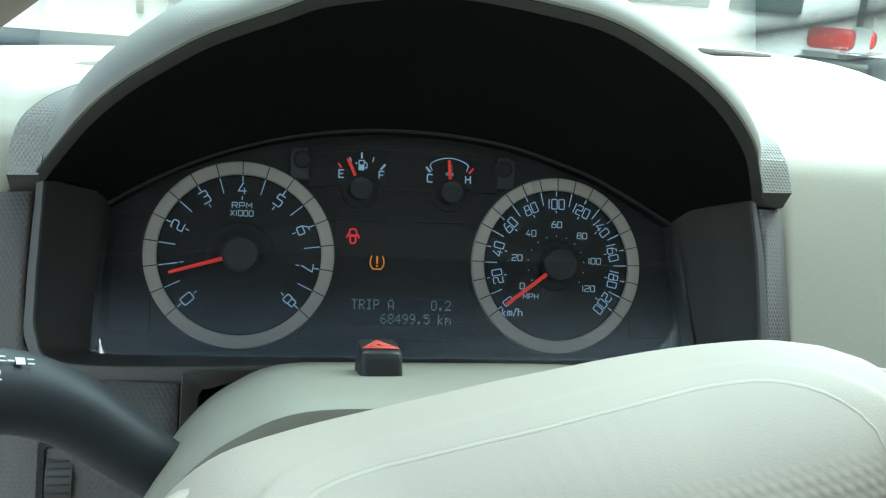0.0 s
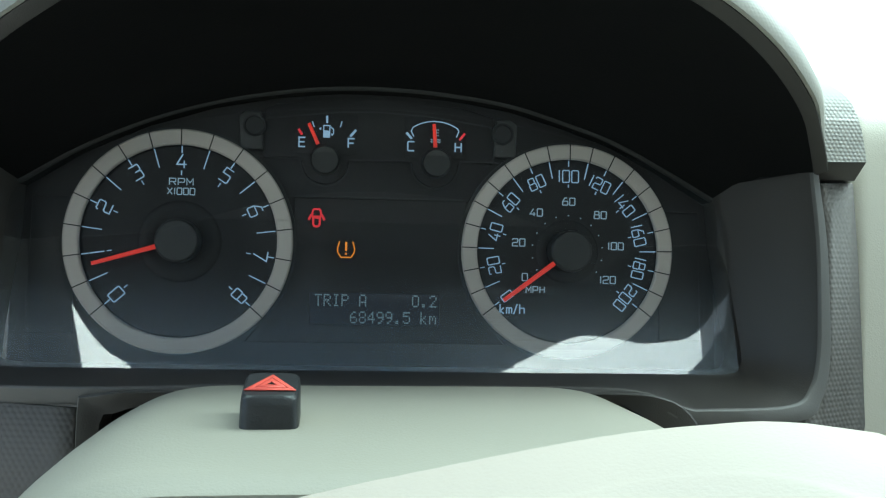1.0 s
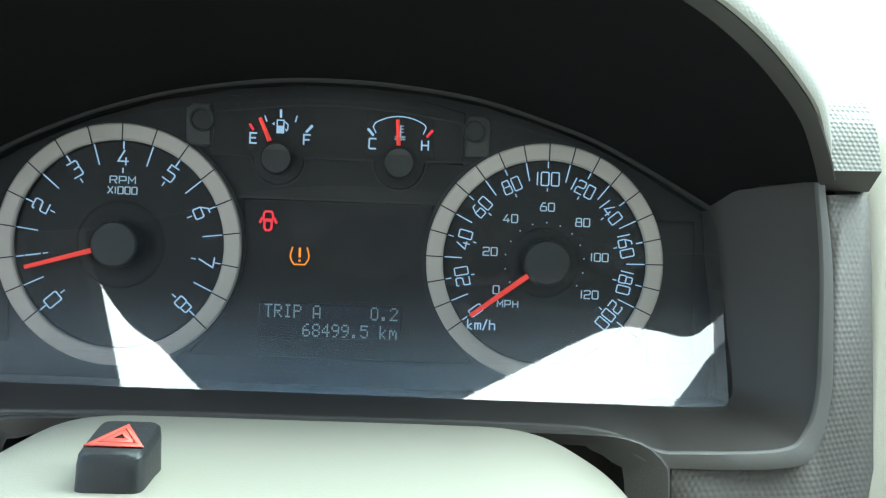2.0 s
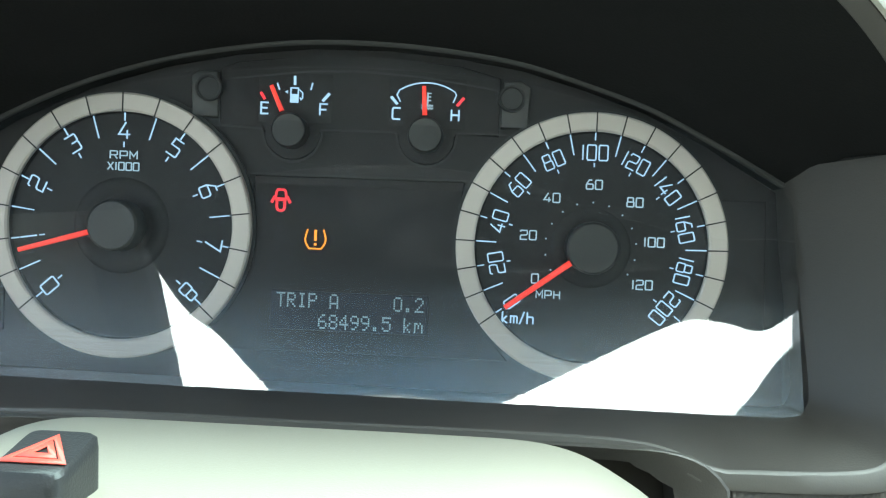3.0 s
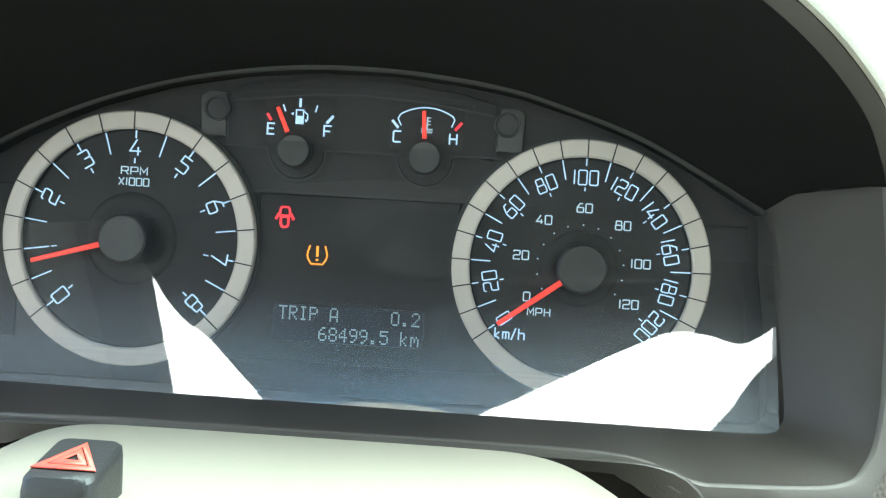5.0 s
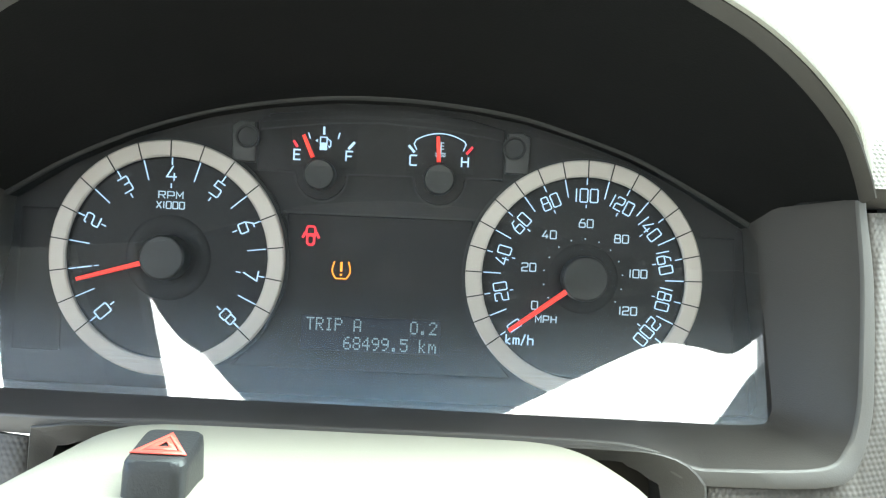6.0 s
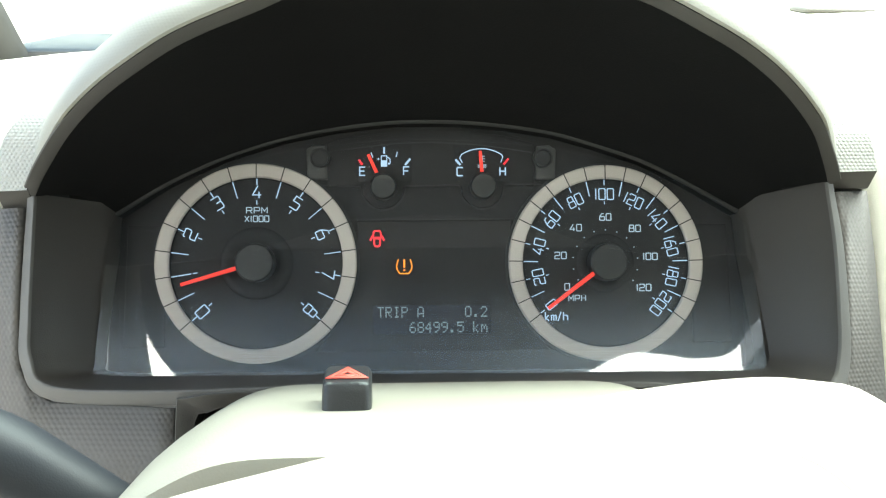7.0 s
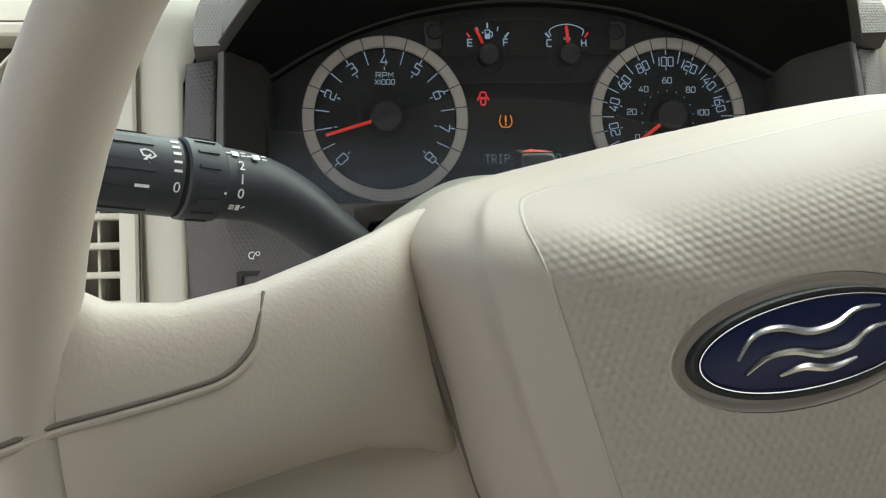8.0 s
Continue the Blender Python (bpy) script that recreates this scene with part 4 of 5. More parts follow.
for outside, inside in ((0.0074, 0.0050), (0.0044, 0.0017)):
    part("hazard_triangle", tri_ring(outside, inside, 0.0003), RED_PRINT, button, "red triangle print", 0.0003)

# ---- stalk ----
stalk = thing("turn_signal_stalk", (-0.1, -0.165, -0.11), "black multifunction stalk with white wiper and lamp symbols", "stalk")
axis = smooth_line([(-0.083, -0.158, -0.120), (-0.102, -0.168, -0.1075), (-0.119, -0.177, -0.0950), (-0.135, -0.187, -0.0820), (-0.150, -0.196, -0.0705), (-0.165, -0.2045, -0.0640), (-0.1815, -0.2145, -0.0620)], 6)
part("arm", tube(axis, [0.0102 + 0.0048 * i / (len(axis) - 1) for i in range(len(axis))], 28), STALK, stalk, "curved black arm")
S0, S1 = Vector((-0.1800, -0.2137, -0.0621)), Vector((-0.258, -0.258, -0.0560))
run = (S1 - S0).normalized()


def along(d):
    return S0 + run * d


part("collar", tube([along(d) for d in (0.0, 0.001, 0.014, 0.0155, 0.0165)], [0.0150, 0.0162, 0.0166, 0.0166, 0.0158], 36), STALK, stalk, "ribbed turning collar")
part("gap_ring", tube([along(d) for d in (0.0160, 0.0180)], 0.0146, 32), DARK_HOLE, stalk)
knob = part("knob", tube([along(d) for d in (0.0178, 0.0185, 0.060, 0.075, 0.080, 0.082)], [0.0150, 0.0158, 0.0155, 0.0150, 0.0135, 0.008], 36), STALK, stalk, "grooved end knob")
side_up = (Vector((0, 0, 1)) - run * run.z).normalized()
side_near = run.cross(side_up).normalized()
if side_near.y > 0:
    side_near = -side_near


def on_stalk(d, turn_deg, r):
    """A frame on the stalk's skin: x along it towards the wheel, y round it upwards, z out of it."""
    q = radians(turn_deg)
    z = (side_near * math.cos(q) + side_up * math.sin(q)).normalized()
    x = -run
    y = z.cross(x)
    m = Matrix((x, y, z)).transposed().to_4x4()
    m.translation = along(d) + z * r
    return m


def mark(m, w, h, t=0.0003):
    bm = bmesh.new()
    bmesh.ops.create_cube(bm, size=1)
    bmesh.ops.scale(bm, vec=(w, h, t), verts=bm.verts)
    bmesh.ops.transform(bm, matrix=m, verts=bm.verts)
    return bm


for q in range(0, 360, 24):
    part("rib", mark(on_stalk(0.0082, q - 12, 0.0166), 0.0085, 0.0012, 0.0008), STALK, stalk)
for q in range(0, 360, 40):
    part("grip", mark(on_stalk(0.045, q + 5, 0.0156), 0.030, 0.0040, 0.0010), STALK, knob)
for i, q in enumerate((52, 40, 28, 15, 2)):
    part("mark", mark(on_stalk(0.0212, q, 0.0158), 0.0032, 0.0010 + 0.0003 * (i < 3)), WHITE_PRINT, knob)
part("mark", mark(on_stalk(0.0345, -24, 0.0157), 0.0055, 0.0012), WHITE_PRINT, knob)
part("lettering", words("0", 0.0060, 0, 0, 0, matrix=on_stalk(0.0212, -22, 0.0158)), WHITE_PRINT, knob)
fan = on_stalk(0.0330, 20, 0.0157) @ pose(0, 0, 0, 0, 0, -18)
fan_line = [(-0.0030, 0.0010), (-0.0016, 0.0020), (0.0, 0.0023), (0.0016, 0.0020), (0.0030, 0.0010), (0.0015, -0.0008), (0.0, -0.0004), (-0.0015, -0.0008), (-0.0030, 0.0010)]
wiper = []
for (x0, y0), (x1, y1) in zip(fan_line, fan_line[1:]):
    wiper.append(mark(fan @ pose((x0 + x1) / 2, (y0 + y1) / 2, 0, 0, 0, math.degrees(math.atan2(y1 - y0, x1 - x0))), math.hypot(x1 - x0, y1 - y0) + 0.0004, 0.0006))
wiper += [mark(fan @ pose(0.0, -0.0012, 0, 0, 0, 62), 0.0046, 0.0008), mark(fan @ pose(0.0009, -0.0024, 0), 0.0016, 0.0009)]
part("wiper_symbol", join(wiper), WHITE_PRINT, knob, "white wiper symbol")
for s, q in (("2", 22), ("1", 0), ("0", -22)):
    part("lettering", words(s, 0.0058, 0, 0, 0, matrix=on_stalk(-0.0055, q, 0.0152)), WHITE_PRINT, stalk)
for d, q in ((-0.004, 47), (-0.013, 44)):
    m0 = on_stalk(d, q, 0.0150)
    part("lamp_symbol", join([mark(m0, 0.0030, 0.0030), mark(m0 @ pose(0.0034, 0.0010, 0), 0.0022, 0.0005), mark(m0 @ pose(0.0034, -0.0010, 0), 0.0022, 0.0005), mark(m0 @ pose(-0.0030, 0, 0), 0.0022, 0.0006)]), WHITE_PRINT, stalk, "worn white lamp symbol")
m0 = on_stalk(-0.0058, -46, 0.0150)
part("fog_symbol", join([mark(m0, 0.0016, 0.0026), *[mark(m0 @ pose(-0.0026, 0.0009 * q, 0), 0.0022, 0.0004) for q in (-1, 0, 1)], mark(m0 @ pose(0.0022, 0.0004, 0, 0, 0, 40), 0.0018, 0.0004)]), WHITE_PRINT, stalk, "worn white fog lamp symbol")
part("dot", mark(on_stalk(0.0015, -22, 0.0164), 0.0009, 0.0009), WHITE_PRINT, stalk)

# ---- steering wheel ----
WHEEL = Vector((-0.004, -0.36, -0.1225))
TURN = 10.5
wheel = thing("steering_wheel", WHEEL, "beige steering wheel turned slightly, with a studded hub pad", "steering wheel")
CT, ST = math.cos(radians(TURN)), math.sin(radians(TURN))


def on_wheel(u, v, y):
    """u to the right and v up on the turned wheel, y as in the dashboard frame."""
    return Vector((WHEEL.x + u * CT - v * ST, y, WHEEL.z + u * ST + v * CT))


rim_major, rim_minor = 0.2035, 0.0135
rim_rows = []
for i in range(96):
    a = 2 * math.pi * i / 96
    rim_rows.append([on_wheel((rim_major + rim_minor * math.cos(b)) * math.cos(a), (rim_major + rim_minor * math.cos(b)) * math.sin(a), -0.372 + 1.12 * rim_minor * math.sin(b)) for b in np.linspace(0, 2 * math.pi, 20, endpoint=False)])
rim_rows.append(rim_rows[0])
part("rim", loft(rim_rows, True, False), BEIGE_LEATHER, wheel, "padded beige rim")

# hub pad: outline in wheel coordinates, domed towards the driver
hub_outline = smooth_line([(0.0, 0.0690, 0), (0.045, 0.0693, 0), (0.078, 0.0676, 0), (0.0935, 0.0643, 0), (0.1060, 0.0585, 0), (0.1100, 0.0420, 0), (0.1060, 0.010, 0), (0.0980, -0.035, 0), (0.0800, -0.070, 0), (0.045, -0.088, 0), (0, -0.092, 0),
                           (-0.045, -0.088, 0), (-0.0800, -0.070, 0), (-0.0960, -0.035, 0), (-0.1030, 0.010, 0), (-0.1050, 0.0420, 0), (-0.1000, 0.0530, 0), (-0.0915, 0.0600, 0), (-0.0800, 0.0645, 0), (-0.062, 0.0664, 0), (-0.035, 0.0676, 0), (0.0, 0.0690, 0)], 6)[:-1]


def polar(line, angle):
    """Distance from the wheel's centre to a closed line of (u, v), at an angle."""
    table = sorted((math.atan2(p[1], p[0]), math.hypot(p[0], p[1])) for p in line)
    return float(np.interp(angle, [q[0] for q in table], [q[1] for q in table], period=2 * math.pi))


cover_half = [(0.0, 0.0585, 0), (0.030, 0.0597, 0), (0.0560, 0.0604, 0), (0.0680, 0.0594, 0), (0.0755, 0.0550, 0), (0.0770, 0.0480, 0), (0.0725, 0.0380, 0), (0.0690, 0.0200, 0), (0.0655, -0.0050, 0), (0.0612, -0.0320, 0), (0.0540, -0.0560, 0), (0.035, -0.066, 0), (0.0, -0.069, 0)]
cover_left = [(0.0, 0.0585, 0), (-0.030, 0.0575, 0), (-0.0560, 0.0562, 0), (-0.0640, 0.0535, 0), (-0.0675, 0.0460, 0), (-0.0675, 0.0380, 0), (-0.0668, 0.0250, 0), (-0.0650, 0.0080, 0), (-0.0608, -0.0306, 0), (-0.0540, -0.0560, 0), (-0.035, -0.066, 0), (0.0, -0.069, 0)]
cover_outline = smooth_line(cover_half + cover_left[::-1], 6)[:-1]
dish_outline = [(-0.0022 + 0.0390 * math.cos(2 * math.pi * i / 72), -0.0012 + 0.0178 * math.sin(2 * math.pi * i / 72)) for i in range(72)]
ANGLES = [2 * math.pi * i / 216 - math.pi for i in range(216)]
HUB_R, COVER_R, DISH_R = ([polar(line, a) for a in ANGLES] for line in (hub_outline, cover_outline, dish_outline))


def hub_y(s, rise):
    """Depth of the domed hub at the share s of its radius; its top, where rise is high, falls away earlier."""
    side = float(np.interp(s, [0, 0.35, 0.6, 0.712, 0.84, 0.872, 0.90, 0.93, 0.948, 0.962, 0.975, 0.985, 1.0, 1.01], [-0.3640, -0.3625, -0.3585, -0.3534, -0.3450, -0.3417, -0.3380, -0.3333, -0.3288, -0.3238, -0.3175, -0.3105, -0.2980, -0.2700]))
    top = -0.364 + 0.084 * min(s, 1.0) ** 2.8 + max(0.0, s - 1.0)
    w = min(1.0, max(0.0, (rise - 0.36) / 0.46))
    w = w * w * (3 - 2 * w)
    return side + (top - side) * w


def hub_ring(i, r, lift=0.0):
    """A point of the domed hub at angle number i and radius r."""
    u, v = r * math.cos(ANGLES[i]), r * math.sin(ANGLES[i])
    return on_wheel(u, v, hub_y(r / HUB_R[i], math.sin(ANGLES[i])) + lift)


def hub_band(inner, outer, steps, lift=lambda f: 0.0):
    return [[hub_ring(i, a + (b - a) * f, lift(f) * min(1.0, max(0.0, (0.062 - a * math.sin(ANGLES[i])) / 0.02))) for i, (a, b) in enumerate(zip(inner, outer))] for f in steps]


part("airbag_cover", loft(hub_band(DISH_R, COVER_R, [k / 14 for k in range(14)] + [0.97, 0.985], lambda f: 0.0), True, False), BEIGE_STUDS, wheel, "beige studded airbag cover")
part("cover_line", loft([[hub_ring(i, r * g, d) for i, r in enumerate(COVER_R)] for g, d in ((0.984, 0.0006), (0.986, -0.0001), (0.992, -0.0005), (0.997, -0.0003), (1.0, 0.0002))], True, False), BEIGE_SMOOTH, wheel, "fine raised edge of the cover")
ridge = lambda f: float(np.interp(f, [0, 0.02, 0.10, 0.36, 0.40, 0.44, 0.50, 1.0], [0.0001, 0.0001, -0.0002, -0.0009, -0.0004, 0.0026, 0.0040, 0.0042]))
part("hub_surround", loft(hub_band(COVER_R, HUB_R, [0, 0.02, 0.06, 0.12, 0.2, 0.28, 0.34, 0.37, 0.40, 0.42, 0.44, 0.47, 0.52, 0.6, 0.68, 0.76, 0.82, 0.87, 0.91, 0.94, 0.96, 0.98, 1.0], ridge) + [[on_wheel(r * g * math.cos(a), r * g * math.sin(a), y) for a, r in zip(ANGLES, HUB_R)] for g, y in ((0.985, -0.2775), (0.93, -0.2740))], True, False), BEIGE_LEATHER, wheel, "smooth beige surround of the hub")

for side, name in ((-1, "left_spoke"), (1, "right_spoke")):
    rings = []
    for u, v, h, y, d in ((-0.060, 0.012, 0.046, -0.290, 0.010), (-0.092, 0.017, 0.042, -0.300, 0.012), (-0.0985, 0.0185, 0.039, -0.3065, 0.015), (-0.103, 0.0195, 0.0365, -0.3125, 0.0185), (-0.109, 0.0205, 0.0335, -0.3185, 0.0205), (-0.125, 0.0215, 0.0285, -0.329, 0.020), (-0.145, 0.0200, 0.0260, -0.340, 0.0195),
                          (-0.165, 0.0195, 0.0255, -0.351, 0.019), (-0.180, 0.0195, 0.029, -0.3605, 0.0175), (-0.191, 0.0195, 0.038, -0.3675, 0.0145), (-0.200, 0.0195, 0.048, -0.371, 0.010)):
        ring = []
        for q in range(28):
            a = 2 * math.pi * q / 28
            c_, s_ = math.cos(a), math.sin(a)
            ring.append(on_wheel(-side * u * 1.0 if side > 0 else u, v + h * math.copysign(abs(s_) ** 0.75, s_), y + d * math.copysign(abs(c_) ** 0.8, c_)))
        rings.append(ring)
    part(name, loft(rings), BEIGE_PEBBLE, wheel, "beige grained spoke")

for side in (-1, 1):
    rings = []
    for u, v, h, y, d in ((-0.060, -0.030, 0.052, -0.285, 0.016), (-0.095, -0.029, 0.050, -0.297, 0.016), (-0.125, -0.020, 0.044, -0.308, 0.015), (-0.155, -0.008, 0.038, -0.325, 0.014), (-0.185, 0.002, 0.034, -0.345, 0.012), (-0.198, 0.004, 0.030, -0.360, 0.008)):
        rings.append([on_wheel(side * abs(u), v + h * math.copysign(abs(math.sin(a)) ** 0.7, math.sin(a)), y + d * math.cos(a)) for a in (2 * math.pi * q / 28 for q in range(28))])
    part("spoke_back", loft(rings), BEIGE_SMOOTH, wheel, "beige rear cover of the spoke")

# oval badge, set in a shallow dish
def oval(a, b, y, n=64):
    return [on_wheel(-0.0022 + a * math.cos(2 * math.pi * i / n), -0.0012 + b * math.sin(2 * math.pi * i / n), y) for i in range(n)]


part("badge_dish", loft([oval(0.0405, 0.0192, -0.3585), oval(0.0394, 0.0182, -0.3610), oval(0.0388, 0.0176, -0.3627), oval(0.0380, 0.0168, -0.3622), oval(0.0371, 0.0158, -0.3613), oval(0.0362, 0.0149, -0.3607), oval(0.033, 0.012, -0.3605)], True, False), BEIGE_SMOOTH, wheel, "smooth beige dish round the badge")
badge = part("badge", loft([oval(0.0350, 0.0137, -0.3625), oval(0.0350, 0.0137, -0.3668), oval(0.0345, 0.0133, -0.3674), oval(0.0335, 0.0124, -0.3672), oval(0.0332, 0.0121, -0.3668)]), TICK_BLACK, wheel, "blue enamel oval badge with a chrome edge")
part("badge_field", loft([oval(0.0322, 0.0112, -0.3666), oval(0.0315, 0.0106, -0.3674), oval(0.02, 0.006, -0.3679), oval(0.00002, 0.00001, -0.3681)], True, False), BLUE_ENAMEL, badge, "dark blue enamel field")
part("badge_edge", loft([oval(0.0331, 0.0120, -0.3669), oval(0.0329, 0.0118, -0.3675), oval(0.0326, 0.0115, -0.3675), oval(0.0323, 0.0112, -0.3668)], True, False), CHROME, badge, "chrome oval edge")
# a plain chrome flourish in place of lettering
flourish = [[(-0.0225, 0.0000), (-0.0165, 0.0056), (-0.0090, 0.0060), (-0.0015, 0.0034), (0.0060, 0.0036), (0.0130, 0.0064), (0.0200, 0.0060)], [(-0.0210, -0.0040), (-0.0140, -0.0008), (-0.0065, -0.0008), (0.0010, -0.0032), (0.0090, -0.0028), (0.0155, 0.0004), (0.0215, 0.0010)],
            [(-0.0120, -0.0064), (-0.0050, -0.0054), (0.0025, -0.0072), (0.0105, -0.0062)]]
for line in flourish:
    fine = smooth_line([(x, z, 0) for x, z in line], 5)
    part("badge_stroke", tube([on_wheel(p.x - 0.0022, p.y - 0.0012, -0.3681) for p in fine], [0.0005 + 0.0009 * math.sin(math.pi * k / (len(fine) - 1)) for k in range(len(fine))], 8), CHROME, badge)
# joint between the hub and the spoke
hub_joint = smooth_line([on_wheel(u, v, y) for u, v, y in ((-0.1008, 0.0490, -0.3180), (-0.1012, 0.0400, -0.3215), (-0.1005, 0.0290, -0.3235), (-0.0992, 0.0150, -0.3240), (-0.0975, 0.0010, -0.3230), (-0.0950, -0.0160, -0.3200), (-0.0930, -0.0330, -0.3150), (-0.0900, -0.0480, -0.3120))], 5)
part("hub_joint", tube(hub_joint, [0.0006 + 0.0010 * math.sin(math.pi * k / (len(hub_joint) - 1)) for k in range(len(hub_joint))], 8), SEAM, wheel, "dark joint between hub and spoke")
# joint between the rim's cover and the spoke
joint = smooth_line([(-0.1520, -0.3506, -0.1062), (-0.1530, -0.3564, -0.1138), (-0.1550, -0.3603, -0.1206), (-0.1610, -0.3646, -0.1264), (-0.1710, -0.3699, -0.1294), (-0.1860, -0.3783, -0.1325), (-0.1970, -0.3819, -0.1348), (-0.2070, -0.3874, -0.1378), (-0.2120, -0.3870, -0.1392)], 6)
joint = [p + Vector((0, -0.0005, 0)) for p in joint]
part("spoke_joint", tube(joint, [0.0005 + 0.0002 * min(1.0, k / 14) for k in range(len(joint))], 8), SEAM, wheel, "dark joint between rim cover and spoke")
part("joint_lip", tube([p + Vector((0.0004, 0.0006, -0.0015)) for p in joint], [0.0005 + 0.0007 * min(1.0, k / 14) for k in range(len(joint))], 10), BEIGE_SMOOTH, wheel, "rounded lip below the joint")

# ---- side air vent and dimmer ----
vent = thing("air_vent", (-0.29, -0.05, -0.05), "beige rectangular dashboard air vent with horizontal slats", "air vent")
VY = -0.0455


def frame_ring(x0, x1, z0, z1, r, y, n=6):
    pts = []
    for cx, cz, a0 in ((x1 - r, z1 - r, 0), (x0 + r, z1 - r, 90), (x0 + r, z0 + r, 180), (x1 - r, z0 + r, 270)):
        pts += [Vector((cx + r * math.cos(radians(a0 + 90 * i / n)), y, cz + r * math.sin(radians(a0 + 90 * i / n)))) for i in range(n + 1)]
    return pts


part("vent_gap", loft([frame_ring(-0.3500, -0.2415, -0.1570, 0.0505, 0.012, VY + 0.002), frame_ring(-0.3503, -0.2412, -0.1573, 0.0508, 0.012, VY - 0.0006), frame_ring(-0.3497, -0.2418, -0.1567, 0.0502, 0.012, VY - 0.0006)], True, False), SEAM, vent, "shaded joint round the vent")
part("vent_frame", loft([frame_ring(-0.3490, -0.2425, -0.1560, 0.0495, 0.0115, VY + 0.004), frame_ring(-0.3488, -0.2427, -0.1558, 0.0493, 0.0115, VY - 0.002), frame_ring(-0.347, -0.2445, -0.154, 0.0475, 0.010, VY - 0.0034), frame_ring(-0.340, -0.2515, -0.147, 0.0430, 0.004, VY - 0.0030),
                         frame_ring(-0.338, -0.2535, -0.1455, 0.0415, 0.0035, VY - 0.0015), frame_ring(-0.336, -0.2550, -0.144, 0.0400, 0.003, VY + 0.022)], True, False), BEIGE, vent, "beige frame of the vent")
part("vent_back", rbox((-0.296, VY + 0.035, -0.052), (0.092, 0.004, 0.196), 0.001), VENT_DARK, vent, "dark duct behind the slats")
for z, h in ((-0.0035, 0.017), (-0.029, 0.004), (-0.046, 0.004), (-0.063, 0.004), (-0.080, 0.004), (-0.097, 0.004), (-0.114, 0.004)):
    part("slat", rbox((-0.296, VY + 0.008, z), (0.087, 0.014, h), 0.0012, 2, None), BEIGE, vent)
for x in (-0.268, -0.290, -0.312):
    part("vane", rbox((x, VY + 0.020, -0.078), (0.0018, 0.016, 0.128), 0.0005), BEIGE, vent)
for x in (-0.262, -0.282, -0.302, -0.322):
    part("vane", rbox((x, VY + 0.014, 0.0220), (0.0016, 0.022, 0.046), 0.0005, 2, (0, 42, 0)), BEIGE, vent)
lower = part("vent_lower_bar", rbox((-0.296, VY + 0.003, -0.1340), (0.086, 0.012, 0.0165), 0.003, 3), BEIGE, vent, "beige bar with a sliding tab")
part("vent_tab", rbox((-0.272, VY - 0.006, -0.1310), (0.030, 0.008, 0.0045), 0.0018, 3), BEIGE, lower)

dimmer = thing("dimmer_switch", (-0.174, -0.0585, -0.117), "black thumbwheel dimmer with a white lamp symbol", "dimmer switch")
part("dimmer_frame", loft([frame_ring(-0.1860, -0.1650, -0.1390, -0.0970, 0.002, -0.0585), frame_ring(-0.1860, -0.1650, -0.1390, -0.0970, 0.002, -0.0665), frame_ring(-0.1830, -0.1680, -0.1360, -0.1000, 0.0015, -0.0660), frame_ring(-0.1830, -0.1680, -0.1360, -0.1000, 0.0015, -0.0560)], True, False), BLACK, dimmer, "black frame")
part("thumbwheel", tube([(-0.1815, -0.0555, -0.117), (-0.1695, -0.0555, -0.117)], 0.0150, 36), GREY, dimmer, "grey ribbed thumbwheel")
for q in range(-60, 61, 15):
    part("wheel_rib", rbox((-0.1755, -0.0555 - 0.0150 * math.cos(radians(q)), -0.117 + 0.0150 * math.sin(radians(q))), (0.0105, 0.0012, 0.0012), 0.0002), STALK, dimmer)
part("dimmer_symbol", join([stroke(arc(-0.1770, -0.0884, 0.0019, 150, 390, 12), 0.0006, -0.0668), stroke(arc(-0.1738, -0.0874, 0.0011, 0, 350, 10), 0.0005, -0.0668), stroke([(-0.1752, -0.0870), (-0.1764, -0.0896)], 0.0005, -0.0668)]), WHITE_PRINT, dimmer, "white lamp symbol")

# ---- the car's cabin, in the world frame ----
W = Matrix.Identity(4)


def wbox(x0, x1, y0, y1, z0, z1, r=0.004):
    return rbox(((x0 + x1) / 2, (y0 + y1) / 2, (z0 + z1) / 2), (x1 - x0, y1 - y0, z1 - z0), r)


cabin = thing("car_cabin", (0.35, -0.8, 0.5), "car cabin shell with dark lining and open driver's side", "car body", W, "structure")
part("cabin_floor", wbox(-0.45, 1.15, -2.2, 0.7, 0.46, 0.50), CLOTH, cabin)
part("firewall", wbox(-0.45, 1.15, 0.62, 0.66, 0.50, 1.20), BLACK, cabin)
# unseen roof opening, sized for the bright patches in the lens
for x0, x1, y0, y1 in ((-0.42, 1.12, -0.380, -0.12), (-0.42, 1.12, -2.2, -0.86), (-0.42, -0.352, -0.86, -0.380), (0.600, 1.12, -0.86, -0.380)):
    part("roof_lining", wbox(x0, x1, y0, y1, 1.745, 1.785, 0.006), HEADLINER, cabin, "unseen dark headliner, cut to shape the lens reflections")
# unseen rails, reaching low to cut side sky from the lens reflection
for x0, x1 in ((-0.47, -0.42), (1.12, 1.17)):
    part("roof_rail", wbox(x0, x1, -2.2, -0.10, 1.58, 1.785, 0.01), HEADLINER, cabin)
# added pane dims the sun and sky mirrored in the lens
part("roof_pane", rbox((0.1240, -0.620, 1.777), (0.954, 0.482, 0.004), 0.0), ROOF_TINT, cabin, "unseen tinted roof pane that dims the mirrored sky")
